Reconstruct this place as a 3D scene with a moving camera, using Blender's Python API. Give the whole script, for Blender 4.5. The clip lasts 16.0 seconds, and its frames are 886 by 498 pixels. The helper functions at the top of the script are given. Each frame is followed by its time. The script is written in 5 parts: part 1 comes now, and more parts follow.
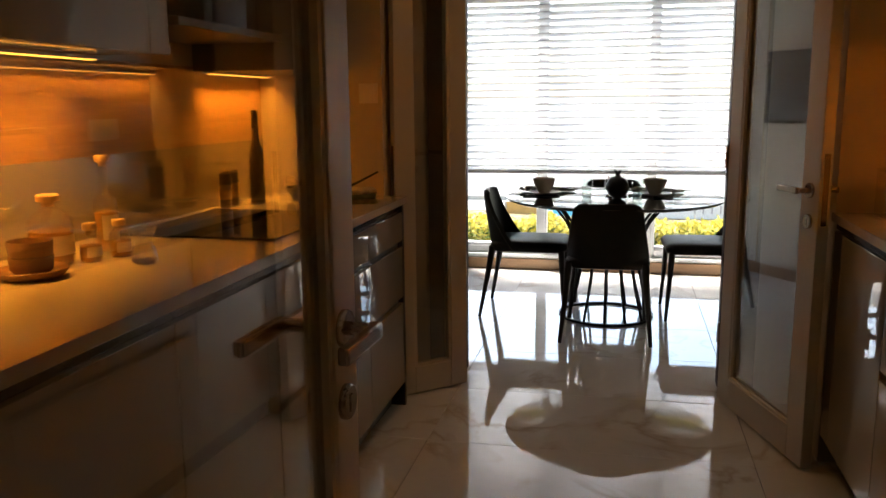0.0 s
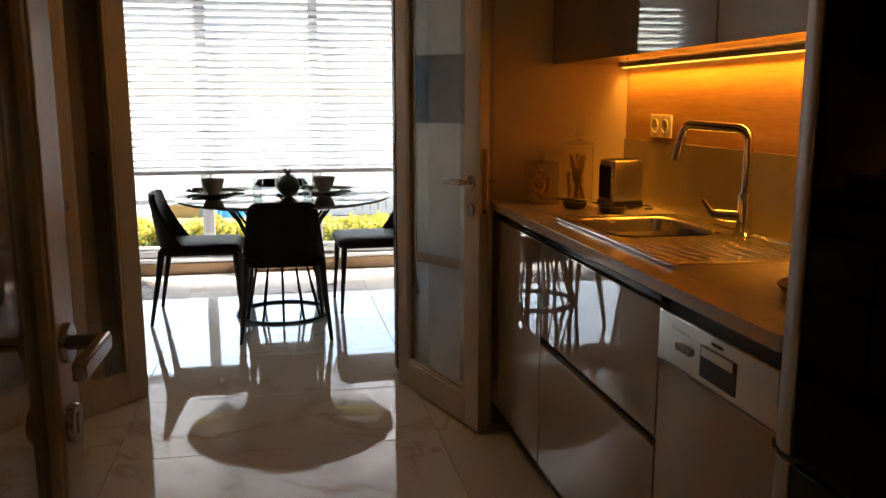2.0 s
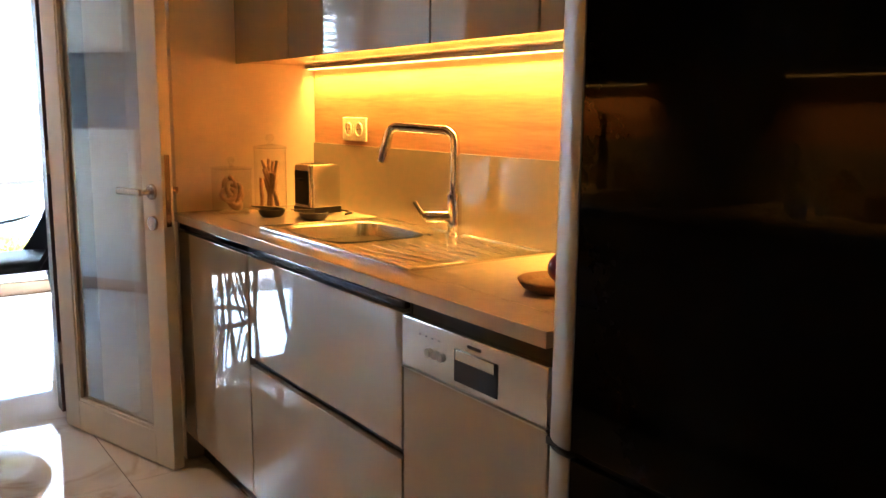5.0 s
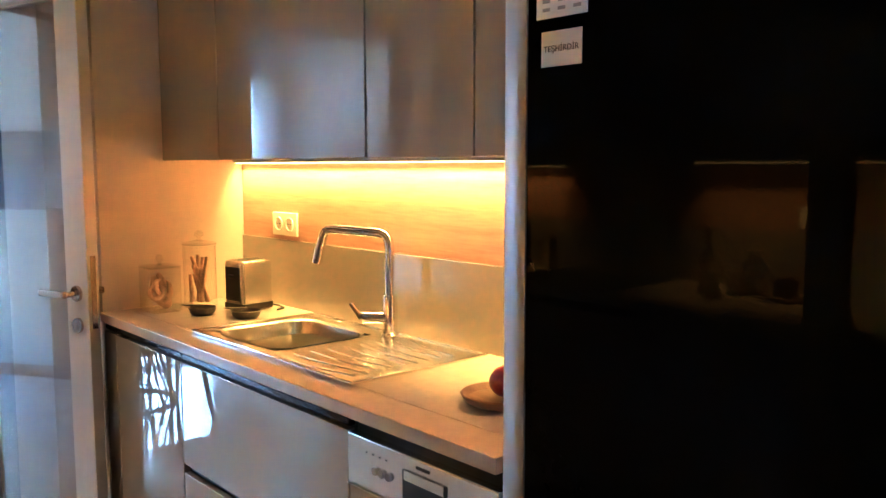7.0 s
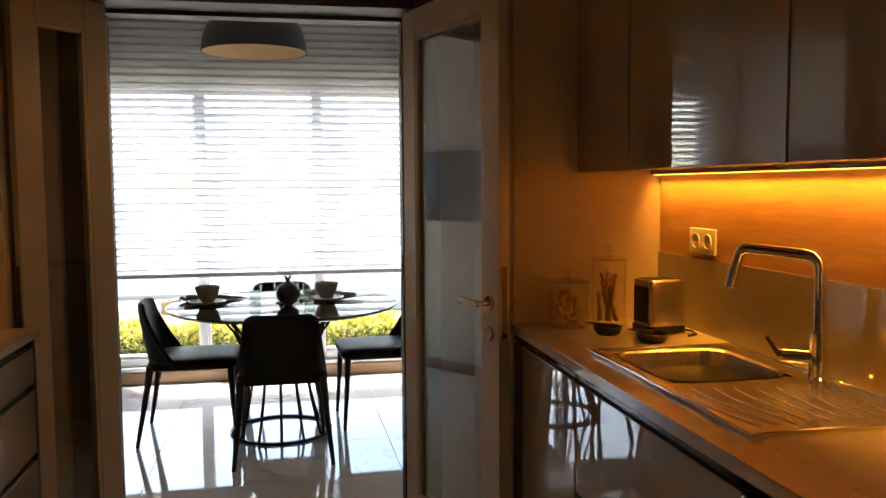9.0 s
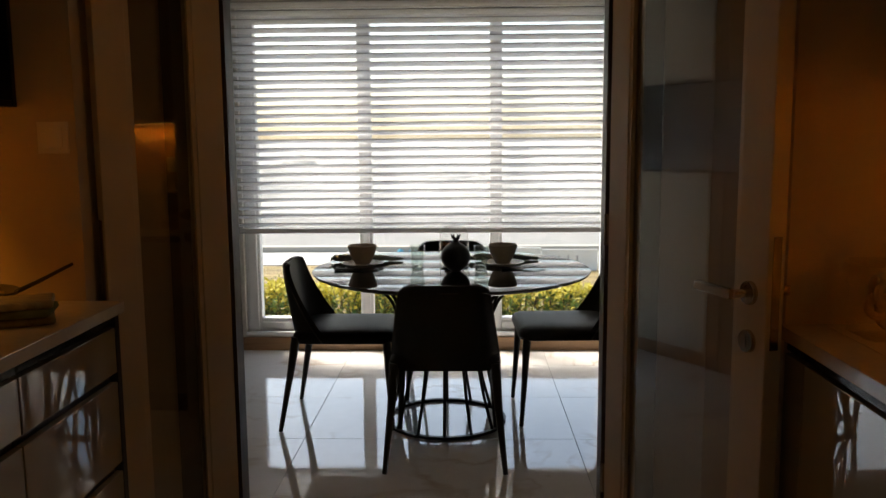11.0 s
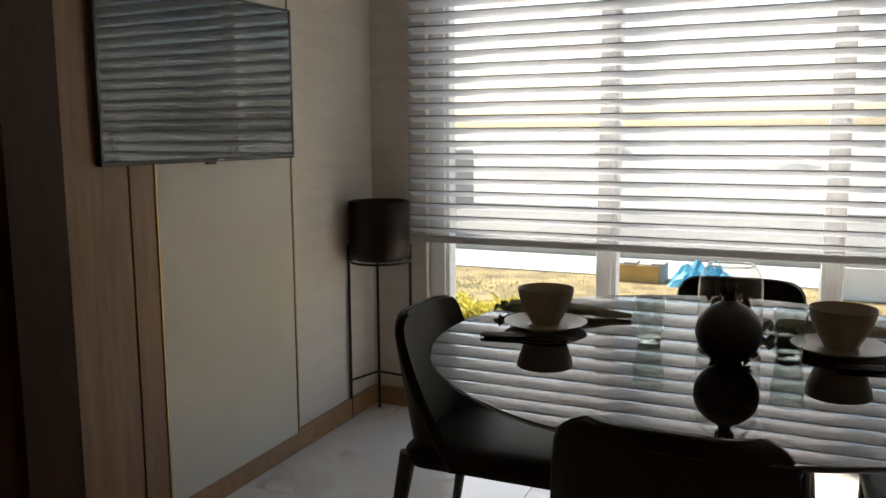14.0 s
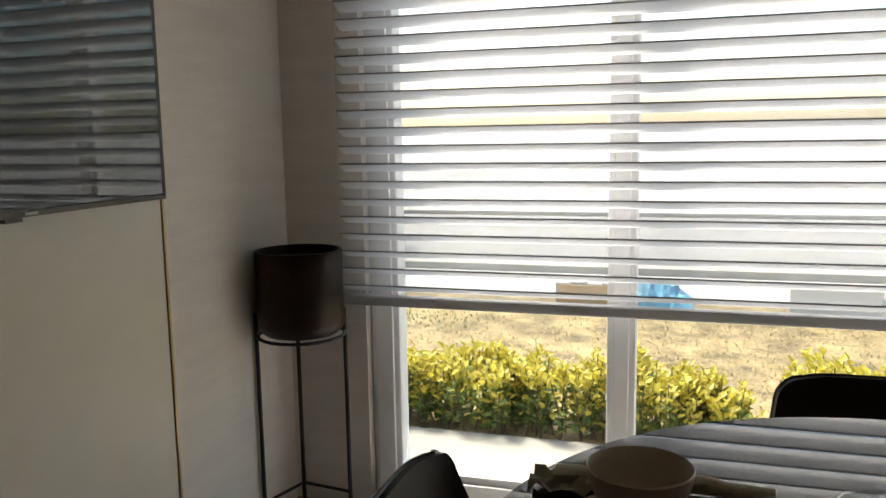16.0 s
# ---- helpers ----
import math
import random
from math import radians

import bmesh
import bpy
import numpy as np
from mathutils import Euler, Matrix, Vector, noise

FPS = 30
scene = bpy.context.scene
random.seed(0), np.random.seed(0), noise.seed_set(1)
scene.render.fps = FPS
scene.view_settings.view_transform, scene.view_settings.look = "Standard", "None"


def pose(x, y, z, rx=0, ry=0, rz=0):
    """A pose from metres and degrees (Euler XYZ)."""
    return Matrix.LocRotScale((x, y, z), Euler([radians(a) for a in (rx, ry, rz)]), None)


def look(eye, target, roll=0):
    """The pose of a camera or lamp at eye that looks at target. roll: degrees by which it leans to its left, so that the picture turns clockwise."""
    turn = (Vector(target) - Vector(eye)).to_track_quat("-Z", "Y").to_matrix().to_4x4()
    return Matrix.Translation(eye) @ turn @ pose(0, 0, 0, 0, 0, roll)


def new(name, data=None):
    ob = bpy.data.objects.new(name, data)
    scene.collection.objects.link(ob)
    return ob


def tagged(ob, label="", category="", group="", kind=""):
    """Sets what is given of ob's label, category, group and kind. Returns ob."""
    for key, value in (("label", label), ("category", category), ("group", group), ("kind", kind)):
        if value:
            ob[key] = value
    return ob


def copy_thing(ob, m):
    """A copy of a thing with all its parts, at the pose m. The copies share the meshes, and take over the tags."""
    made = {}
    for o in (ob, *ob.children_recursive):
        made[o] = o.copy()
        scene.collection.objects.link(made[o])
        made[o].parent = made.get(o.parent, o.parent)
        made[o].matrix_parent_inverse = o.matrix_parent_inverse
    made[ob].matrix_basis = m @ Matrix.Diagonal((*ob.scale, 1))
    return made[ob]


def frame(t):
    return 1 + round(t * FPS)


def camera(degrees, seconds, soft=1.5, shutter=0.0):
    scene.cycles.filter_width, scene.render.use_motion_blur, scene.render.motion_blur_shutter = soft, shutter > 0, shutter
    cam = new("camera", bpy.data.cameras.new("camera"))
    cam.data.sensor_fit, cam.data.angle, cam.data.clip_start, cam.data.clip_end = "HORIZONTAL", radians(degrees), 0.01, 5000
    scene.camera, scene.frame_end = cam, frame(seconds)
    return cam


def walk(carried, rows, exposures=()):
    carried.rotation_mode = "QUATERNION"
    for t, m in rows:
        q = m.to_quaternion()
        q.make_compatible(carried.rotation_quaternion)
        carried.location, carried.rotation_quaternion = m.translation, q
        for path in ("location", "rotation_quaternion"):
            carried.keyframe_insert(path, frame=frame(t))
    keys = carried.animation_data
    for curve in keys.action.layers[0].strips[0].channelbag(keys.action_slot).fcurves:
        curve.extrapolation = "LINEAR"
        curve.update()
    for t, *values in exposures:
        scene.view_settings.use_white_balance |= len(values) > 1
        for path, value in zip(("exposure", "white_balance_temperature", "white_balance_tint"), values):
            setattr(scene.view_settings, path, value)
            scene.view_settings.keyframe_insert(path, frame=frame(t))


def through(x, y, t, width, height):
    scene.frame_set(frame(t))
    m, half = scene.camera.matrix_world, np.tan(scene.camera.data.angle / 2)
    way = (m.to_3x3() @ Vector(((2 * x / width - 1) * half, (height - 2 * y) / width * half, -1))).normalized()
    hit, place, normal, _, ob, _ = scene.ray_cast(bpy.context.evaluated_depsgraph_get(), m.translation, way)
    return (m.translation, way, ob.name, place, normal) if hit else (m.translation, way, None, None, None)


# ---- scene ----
cam = camera(56.4, 16.0)

PATH = [
    (0, (1.53, 0.587, 1.285), (1.104, 2.51, 0.936), -0.5),
    (0.5, (1.508, 0.579, 1.28), (1.246, 2.531, 0.932), -0.8),
    (1, (1.487, 0.557, 1.27), (1.467, 2.527, 0.927), -0.3),
    (1.5, (1.491, 0.542, 1.271), (1.676, 2.503, 0.923), -0.2),
    (2, (1.429, 0.552, 1.281), (1.815, 2.483, 0.929), -0.0),
    (2.5, (1.358, 0.577, 1.279), (1.957, 2.453, 0.929), 0.1),
    (3, (1.317, 0.603, 1.269), (2.074, 2.421, 0.921), 0.3),
    (3.5, (1.343, 0.646, 1.263), (2.206, 2.414, 0.906), 0.2),
    (4, (1.391, 0.701, 1.255), (2.345, 2.424, 0.905), 0.3),
    (4.5, (1.355, 0.752, 1.246), (2.42, 2.411, 0.905), 0.5),
    (7, (1.259, 0.771, 1.396), (2.581, 2.259, 1.196), -0.1),
    (7.5, (1.242, 0.757, 1.417), (2.472, 2.334, 1.435), -0.2),
    (8, (1.284, 0.79, 1.421), (2.375, 2.465, 1.481), -0.2),
    (8.5, (1.385, 0.835, 1.426), (2.156, 2.679, 1.37), -0.0),
    (9, (1.467, 0.902, 1.374), (1.846, 2.86, 1.222), -0.4),
    (9.5, (1.474, 1.015, 1.327), (1.64, 3.001, 1.158), -0.3),
    (12, (1.624, 2.52, 1.294), (1.388, 4.483, 0.993), -0.5),
    (12.5, (1.659, 2.866, 1.27), (1.259, 4.804, 0.983), -0.3),
    (13, (1.655, 3.195, 1.256), (1.104, 5.096, 0.974), -0.4),
    (13.5, (1.674, 3.495, 1.229), (0.979, 5.35, 0.951), -0.4),
    (14, (1.619, 3.719, 1.204), (0.821, 5.531, 0.925), -0.3),
    (14.5, (1.478, 3.93, 1.233), (0.66, 5.733, 0.949), -0.3),
    (15, (1.339, 4.19, 1.234), (0.521, 5.992, 0.946), -0.4),
    (15.5, (1.21, 4.395, 1.259), (0.441, 6.218, 0.968), -0.9),
    (16, (1.111, 4.595, 1.262), (0.521, 6.484, 0.977), -1.0),
]
EXPO = [(0, 2.35, 6500, 10), (1.5, 2.3, 6500, 10), (3.5, 2.45, 6500, 10), (4.0, 3.2, 6300, 10), (4.7, 4.1, 5350, 8), (6.8, 4.8, 3850, 2), (8.2, 4.35, 4250, 3),
        (9.0, 2.5, 6200, 10), (9.7, 1.85, 6500, 10), (11.8, 1.1, 7050, 10), (12.6, 1.4, 7050, 10), (16, 1.42, 6850, 9)]
walk(cam, [(t, look(eye, target, roll)) for t, eye, target, roll in PATH], EXPO)


# ---------------------------------------------------------------- world and light
world = bpy.data.worlds.new("sky")
scene.world = world
world.use_nodes = True
wn = world.node_tree.nodes
sky = wn.new("ShaderNodeTexSky")
sky.sky_type = "NISHITA"
sky.sun_disc = False
sky.sun_elevation = radians(48)
sky.sun_rotation = radians(-40)
sky.dust_density = 2.2
wn["Background"].inputs["Strength"].default_value = 0.15
world.node_tree.links.new(sky.outputs[0], wn["Background"].inputs["Color"])

sun_data = bpy.data.lights.new("sun", "SUN")
sun_data.energy, sun_data.angle, sun_data.color = 3.6, radians(14), (1.0, 0.95, 0.88)
sun = new("sun", sun_data)
sun.matrix_world = look((-6, 14, 14), (0, 8, 0))
LED_WATTS = 1.25
LED_COLOR = (1.0, 0.375, 0.03)


def strip_light(name, x, y0, y1, z, watts, tilt, width=0.014, spread=100):
    d = bpy.data.lights.new(name, "AREA")
    d.shape, d.size, d.size_y, d.energy, d.color = "RECTANGLE", width, y1 - y0, watts, LED_COLOR
    d.spread = radians(spread)
    ob = new(name, d)
    ob.matrix_world = pose(x, (y0 + y1) / 2, z, 0, tilt, 0)
    return ob


def spot_light(name, x, y, z, watts):
    d = bpy.data.lights.new(name, "SPOT")
    d.energy, d.color, d.spot_size, d.spot_blend, d.shadow_soft_size = watts, (1.0, 0.53, 0.20), radians(100), 0.9, 0.04
    ob = new(name, d)
    ob.matrix_world = pose(x, y, z)
    return ob


strip_light("led_right", 2.742, 1.75, 3.59, 1.4025, LED_WATTS, -10)
strip_light("led_left_cabinet", 0.11, 1.43, 2.62, 1.4025, LED_WATTS * 1.3, 0)
strip_light("led_left_shelf", 0.06, 3.37, 3.87, 1.3885, LED_WATTS * 0.6, 0)
spot_light("downlight_kitchen", 1.31, 3.70, 2.62, 2.1)
# added fill from the unseen hall, no known fitting there
spot_light("hall_fill_spot", 1.45, -0.4, 2.62, 2.4)

# ---------------------------------------------------------------- materials


def mat(name, color, rough=0.5, metal=0.0, vary=0.06, scale=8.0, bump=0.0, bump_scale=60.0, coat=0.0, spec=0.5, stretch=(1, 1, 1), rough_vary=0.0):
    m = bpy.data.materials.new(name)
    m.use_nodes = True
    nt = m.node_tree
    b = nt.nodes["Principled BSDF"]
    b.inputs["Roughness"].default_value = rough
    b.inputs["Metallic"].default_value = metal
    b.inputs["Coat Weight"].default_value = coat
    b.inputs["Coat Roughness"].default_value = 0.04
    b.inputs["Specular IOR Level"].default_value = spec
    tc = nt.nodes.new("ShaderNodeTexCoord")
    mp = nt.nodes.new("ShaderNodeMapping")
    mp.inputs["Scale"].default_value = stretch
    nt.links.new(tc.outputs["Object"], mp.inputs[0])
    n1 = nt.nodes.new("ShaderNodeTexNoise")
    n1.inputs["Scale"].default_value, n1.inputs["Detail"].default_value = scale, 6
    n2 = nt.nodes.new("ShaderNodeTexNoise")
    n2.inputs["Scale"].default_value, n2.inputs["Detail"].default_value = scale * 9, 3
    mx = nt.nodes.new("ShaderNodeMix")
    mx.inputs[0].default_value = 0.35
    nt.links.new(mp.outputs[0], n1.inputs["Vector"])
    nt.links.new(mp.outputs[0], n2.inputs["Vector"])
    nt.links.new(n1.outputs["Fac"], mx.inputs[2])
    nt.links.new(n2.outputs["Fac"], mx.inputs[3])
    rp = nt.nodes.new("ShaderNodeValToRGB")
    rp.color_ramp.elements[0].position, rp.color_ramp.elements[1].position = 0.3, 0.7
    rp.color_ramp.elements[0].color = (*[c * (1 - vary * 2) for c in color], 1)
    rp.color_ramp.elements[1].color = (*[min(1, c * (1 + vary)) for c in color], 1)
    nt.links.new(mx.outputs[0], rp.inputs[0])
    nt.links.new(rp.outputs[0], b.inputs["Base Color"])
    if rough_vary:
        mr = nt.nodes.new("ShaderNodeMapRange")
        mr.inputs["To Min"].default_value, mr.inputs["To Max"].default_value = rough * (1 - rough_vary), rough * (1 + rough_vary)
        nt.links.new(n1.outputs["Fac"], mr.inputs[0])
        nt.links.new(mr.outputs[0], b.inputs["Roughness"])
    if bump:
        nb = nt.nodes.new("ShaderNodeTexNoise")
        nb.inputs["Scale"].default_value, nb.inputs["Detail"].default_value = bump_scale, 4
        nt.links.new(mp.outputs[0], nb.inputs["Vector"])
        bp = nt.nodes.new("ShaderNodeBump")
        bp.inputs["Strength"].default_value, bp.inputs["Distance"].default_value = bump, 0.004
        nt.links.new(nb.outputs["Fac"], bp.inputs["Height"])
        nt.links.new(bp.outputs[0], b.inputs["Normal"])
    return m


def wood(name, dark, light, axis="Y", rough=0.4, coat=0.0, scale=1.0):
    m = mat(name, light, rough, coat=coat)
    nt = m.node_tree
    mp = [n for n in nt.nodes if n.type == "MAPPING"][0]
    mp.inputs["Scale"].default_value = {"X": (1, 14, 14), "Y": (14, 1, 14), "Z": (14, 14, 1)}[axis]
    noises = [n for n in nt.nodes if n.type == "TEX_NOISE"]
    noises[0].inputs["Scale"].default_value = 2.2 * scale
    noises[0].inputs["Distortion"].default_value = 0.6
    noises[1].inputs["Scale"].default_value = 11 * scale
    rp = [n for n in nt.nodes if n.type == "VALTORGB"][0]
    rp.color_ramp.elements[0].color = (*dark, 1)
    rp.color_ramp.elements[1].color = (*light, 1)
    bp = nt.nodes.new("ShaderNodeBump")
    bp.inputs["Strength"].default_value, bp.inputs["Distance"].default_value = 0.12, 0.002
    nt.links.new(noises[1].outputs["Fac"], bp.inputs["Height"])
    nt.links.new(bp.outputs[0], nt.nodes["Principled BSDF"].inputs["Normal"])
    return m


def marble(name, base, vein, rough, vein_scale=1.4, sharp=0.035, per_piece=True, strength=0.8):
    """Polished stone with thin branching veins and soft clouds."""
    m = mat(name, base, rough, vary=0.03, scale=2.5)
    nt = m.node_tree
    b = nt.nodes["Principled BSDF"]
    rp = [n for n in nt.nodes if n.type == "VALTORGB"][0]
    mp = [n for n in nt.nodes if n.type == "MAPPING"][0]
    if per_piece:
        oi = nt.nodes.new("ShaderNodeObjectInfo")
        sc = nt.nodes.new("ShaderNodeVectorMath")
        sc.operation = "SCALE"
        cm = nt.nodes.new("ShaderNodeCombineXYZ")
        for k in range(3):
            nt.links.new(oi.outputs["Random"], cm.inputs[k])
        nt.links.new(cm.outputs[0], sc.inputs[0])
        sc.inputs["Scale"].default_value = 40
        nt.links.new(sc.outputs[0], mp.inputs["Location"])
    nv = nt.nodes.new("ShaderNodeTexNoise")
    nv.inputs["Scale"].default_value, nv.inputs["Detail"].default_value, nv.inputs["Distortion"].default_value = vein_scale, 7, 0.9
    nt.links.new(mp.outputs[0], nv.inputs["Vector"])
    sub = nt.nodes.new("ShaderNodeMath")
    sub.operation = "SUBTRACT"
    sub.inputs[1].default_value = 0.5
    ab = nt.nodes.new("ShaderNodeMath")
    ab.operation = "ABSOLUTE"
    nt.links.new(nv.outputs["Fac"], sub.inputs[0])
    nt.links.new(sub.outputs[0], ab.inputs[0])
    vr = nt.nodes.new("ShaderNodeMapRange")
    vr.inputs["From Min"].default_value, vr.inputs["From Max"].default_value = 0.0, sharp
    vr.inputs["To Min"].default_value, vr.inputs["To Max"].default_value = strength, 0.0
    nt.links.new(ab.outputs[0], vr.inputs[0])
    # veins fade in and out over the slab
    nm = nt.nodes.new("ShaderNodeTexNoise")
    nm.inputs["Scale"].default_value = 2.1
    nt.links.new(mp.outputs[0], nm.inputs["Vector"])
    mr = nt.nodes.new("ShaderNodeMapRange")
    mr.inputs["From Min"].default_value, mr.inputs["From Max"].default_value = 0.45, 0.62
    nt.links.new(nm.outputs["Fac"], mr.inputs[0])
    mu = nt.nodes.new("ShaderNodeMath")
    mu.operation = "MULTIPLY"
    nt.links.new(vr.outputs[0], mu.inputs[0])
    nt.links.new(mr.outputs[0], mu.inputs[1])
    mx = nt.nodes.new("ShaderNodeMix")
    mx.data_type = "RGBA"
    nt.links.new(mu.outputs[0], mx.inputs[0])
    nt.links.new(rp.outputs[0], mx.inputs[6])
    mx.inputs[7].default_value = (*vein, 1)
    nt.links.new(mx.outputs[2], b.inputs["Base Color"])
    return m


def glass(name, tint=(1, 1, 1), ior=1.5, rough=0.0, boost=1.0):
    """A thin pane: clear, with a mirror's gloss that grows towards grazing."""
    m = bpy.data.materials.new(name)
    m.use_nodes = True
    nt = m.node_tree
    nt.nodes.remove(nt.nodes["Principled BSDF"])
    tr = nt.nodes.new("ShaderNodeBsdfTransparent")
    tr.inputs[0].default_value = (*tint, 1)
    gl = nt.nodes.new("ShaderNodeBsdfGlossy")
    gl.inputs["Roughness"].default_value = rough
    lw = nt.nodes.new("ShaderNodeLayerWeight")
    lw.inputs["Blend"].default_value = 0.5
    pw = nt.nodes.new("ShaderNodeMath")
    pw.operation = "POWER"
    pw.inputs[1].default_value = 5.0
    nt.links.new(lw.outputs["Facing"], pw.inputs[0])
    f0 = ((ior - 1) / (ior + 1)) ** 2
    mu = nt.nodes.new("ShaderNodeMath")
    mu.operation = "MULTIPLY_ADD"
    mu.use_clamp = True
    mu.inputs[1].default_value = (1 - f0) * boost
    mu.inputs[2].default_value = f0 * boost
    nt.links.new(pw.outputs[0], mu.inputs[0])
    mx = nt.nodes.new("ShaderNodeMixShader")
    nt.links.new(mu.outputs[0], mx.inputs[0])
    nt.links.new(tr.outputs[0], mx.inputs[1])
    nt.links.new(gl.outputs[0], mx.inputs[2])
    nt.links.new(mx.outputs[0], nt.nodes["Material Output"].inputs[0])
    return m


def solid_glass(name, tint):
    m = bpy.data.materials.new(name)
    m.use_nodes = True
    b = m.node_tree.nodes["Principled BSDF"]
    b.inputs["Base Color"].default_value = (*tint, 1)
    b.inputs["Roughness"].default_value = 0.015
    b.inputs["Transmission Weight"].default_value = 1.0
    b.inputs["IOR"].default_value = 1.46
    return m


def fabric(name, color, through, clear):
    """Thin blind cloth: part diffuse, part translucent, part open weave."""
    m = bpy.data.materials.new(name)
    m.use_nodes = True
    nt = m.node_tree
    nt.nodes.remove(nt.nodes["Principled BSDF"])
    df = nt.nodes.new("ShaderNodeBsdfDiffuse")
    tl = nt.nodes.new("ShaderNodeBsdfTranslucent")
    tp = nt.nodes.new("ShaderNodeBsdfTransparent")
    tc = nt.nodes.new("ShaderNodeTexCoord")
    mp = nt.nodes.new("ShaderNodeMapping")
    mp.inputs["Scale"].default_value = (40, 40, 900)
    no = nt.nodes.new("ShaderNodeTexNoise")
    no.inputs["Scale"].default_value = 1.0
    nt.links.new(tc.outputs["Object"], mp.inputs[0])
    nt.links.new(mp.outputs[0], no.inputs["Vector"])
    rp = nt.nodes.new("ShaderNodeValToRGB")
    rp.color_ramp.elements[0].color = (*[c * 0.9 for c in color], 1)
    rp.color_ramp.elements[1].color = (*color, 1)
    nt.links.new(no.outputs["Fac"], rp.inputs[0])
    nt.links.new(rp.outputs[0], df.inputs[0])
    nt.links.new(rp.outputs[0], tl.inputs[0])
    m1 = nt.nodes.new("ShaderNodeMixShader")
    m1.inputs[0].default_value = through
    nt.links.new(df.outputs[0], m1.inputs[1])
    nt.links.new(tl.outputs[0], m1.inputs[2])
    m2 = nt.nodes.new("ShaderNodeMixShader")
    m2.inputs[0].default_value = clear
    nt.links.new(m1.outputs[0], m2.inputs[1])
    nt.links.new(tp.outputs[0], m2.inputs[2])
    nt.links.new(m2.outputs[0], nt.nodes["Material Output"].inputs[0])
    return m


def glow(name, color, strength):
    m = bpy.data.materials.new(name)
    m.use_nodes = True
    b = m.node_tree.nodes["Principled BSDF"]
    b.inputs["Base Color"].default_value = (*color, 1)
    b.inputs["Emission Color"].default_value = (*color, 1)
    b.inputs["Emission Strength"].default_value = strength
    return m


M_TILE = marble("marble_tile", (0.78, 0.76, 0.73), (0.42, 0.30, 0.19), 0.045, strength=0.6)
M_TILE.node_tree.nodes["Principled BSDF"].inputs["Coat Weight"].default_value = 0.5
M_GROUT = mat("grout", (0.42, 0.40, 0.37), 0.8, bump=0.2)
M_WALL = mat("beige_wall_paint", (0.56, 0.47, 0.38), 0.55, vary=0.03, scale=3, bump=0.08, bump_scale=180)
M_PAPER = mat("grey_beige_wallpaper", (0.65, 0.60, 0.54), 0.6, vary=0.05, scale=4, bump=0.25, bump_scale=90, stretch=(1, 1, 8))
M_CEIL = mat("ceiling_paint", (0.85, 0.83, 0.79), 0.7, vary=0.02, scale=2, bump=0.05, bump_scale=150)
M_LACQ = mat("taupe_gloss_lacquer", (0.34, 0.292, 0.235), 0.006, vary=0.02, scale=2, spec=1.0, coat=0.35)
M_LACQ.node_tree.nodes["Principled BSDF"].inputs["Coat Roughness"].default_value = 0.004
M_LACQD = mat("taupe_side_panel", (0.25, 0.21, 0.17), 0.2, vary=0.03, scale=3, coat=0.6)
M_TOP = mat("beige_quartz_worktop", (0.56, 0.49, 0.41), 0.16, vary=0.05, scale=30, coat=0.4)
M_SPLASH = mat("greige_back_painted_splash", (0.27, 0.24, 0.20), 0.12, vary=0.02, scale=4, coat=0.8)
M_OAK = wood("oak_splash", (0.27, 0.14, 0.05), (0.45, 0.265, 0.105), "Y", 0.35)
M_OAKV = wood("oak_wall_panel", (0.15, 0.068, 0.024), (0.28, 0.145, 0.055), "Z", 0.4)
M_SKIRT = wood("oak_skirting", (0.24, 0.13, 0.06), (0.40, 0.23, 0.11), "X", 0.4)
M_BLACK = mat("black_recess", (0.012, 0.011, 0.010), 0.35, vary=0.2)
M_PROFILE = mat("black_anodised_profile", (0.03, 0.028, 0.026), 0.16, metal=0.8, vary=0.1)
M_FRIDGE = mat("black_glass_fridge", (0.003, 0.003, 0.0035), 0.03, vary=0.1, spec=0.07)
M_SILVER = mat("brushed_silver_trim", (0.40, 0.40, 0.39), 0.42, metal=0.25, vary=0.05, scale=5, stretch=(1, 1, 0.05))
M_STEEL = mat("brushed_stainless_steel", (0.74, 0.72, 0.68), 0.24, metal=1.0, vary=0.06, scale=14, stretch=(1, 0.08, 1), rough_vary=0.3)
M_CHROME = mat("polished_chrome", (0.82, 0.81, 0.79), 0.06, metal=1.0, vary=0.02)
M_NICKEL = mat("satin_nickel", (0.46, 0.38, 0.30), 0.24, metal=1.0, vary=0.04)
M_DOOR = mat("cream_door_lacquer", (0.60, 0.54, 0.46), 0.32, vary=0.03, scale=6, bump=0.03)
M_CASE = wood("dark_walnut_casing", (0.030, 0.014, 0.009), (0.075, 0.036, 0.022), "Z", 0.5)
M_PLASTIC = mat("white_switch_plastic", (0.74, 0.70, 0.64), 0.35, vary=0.02)
M_PVC = mat("white_window_pvc", (0.80, 0.80, 0.80), 0.35, vary=0.02, scale=3)
M_GLASS = glass("clear_door_glass", (0.93, 0.935, 0.93), 1.55, boost=2.8)
M_WGLASS = glass("window_glass", (0.95, 0.97, 0.96), 1.45)
M_VANE = fabric("blind_vane_cloth", (0.95, 0.95, 0.96), 0.36, 0.0)
M_SHEER = fabric("blind_sheer", (0.92, 0.92, 0.93), 0.6, 0.84)
# white cloth coloured dark grey: the backlit shade of the folds
M_FOLD_SHADE = fabric("shaded_blind_fold", (0.30, 0.295, 0.295), 0.3, 0.0)
M_RAIL = mat("blind_rail_white", (0.62, 0.62, 0.62), 0.45, vary=0.02)
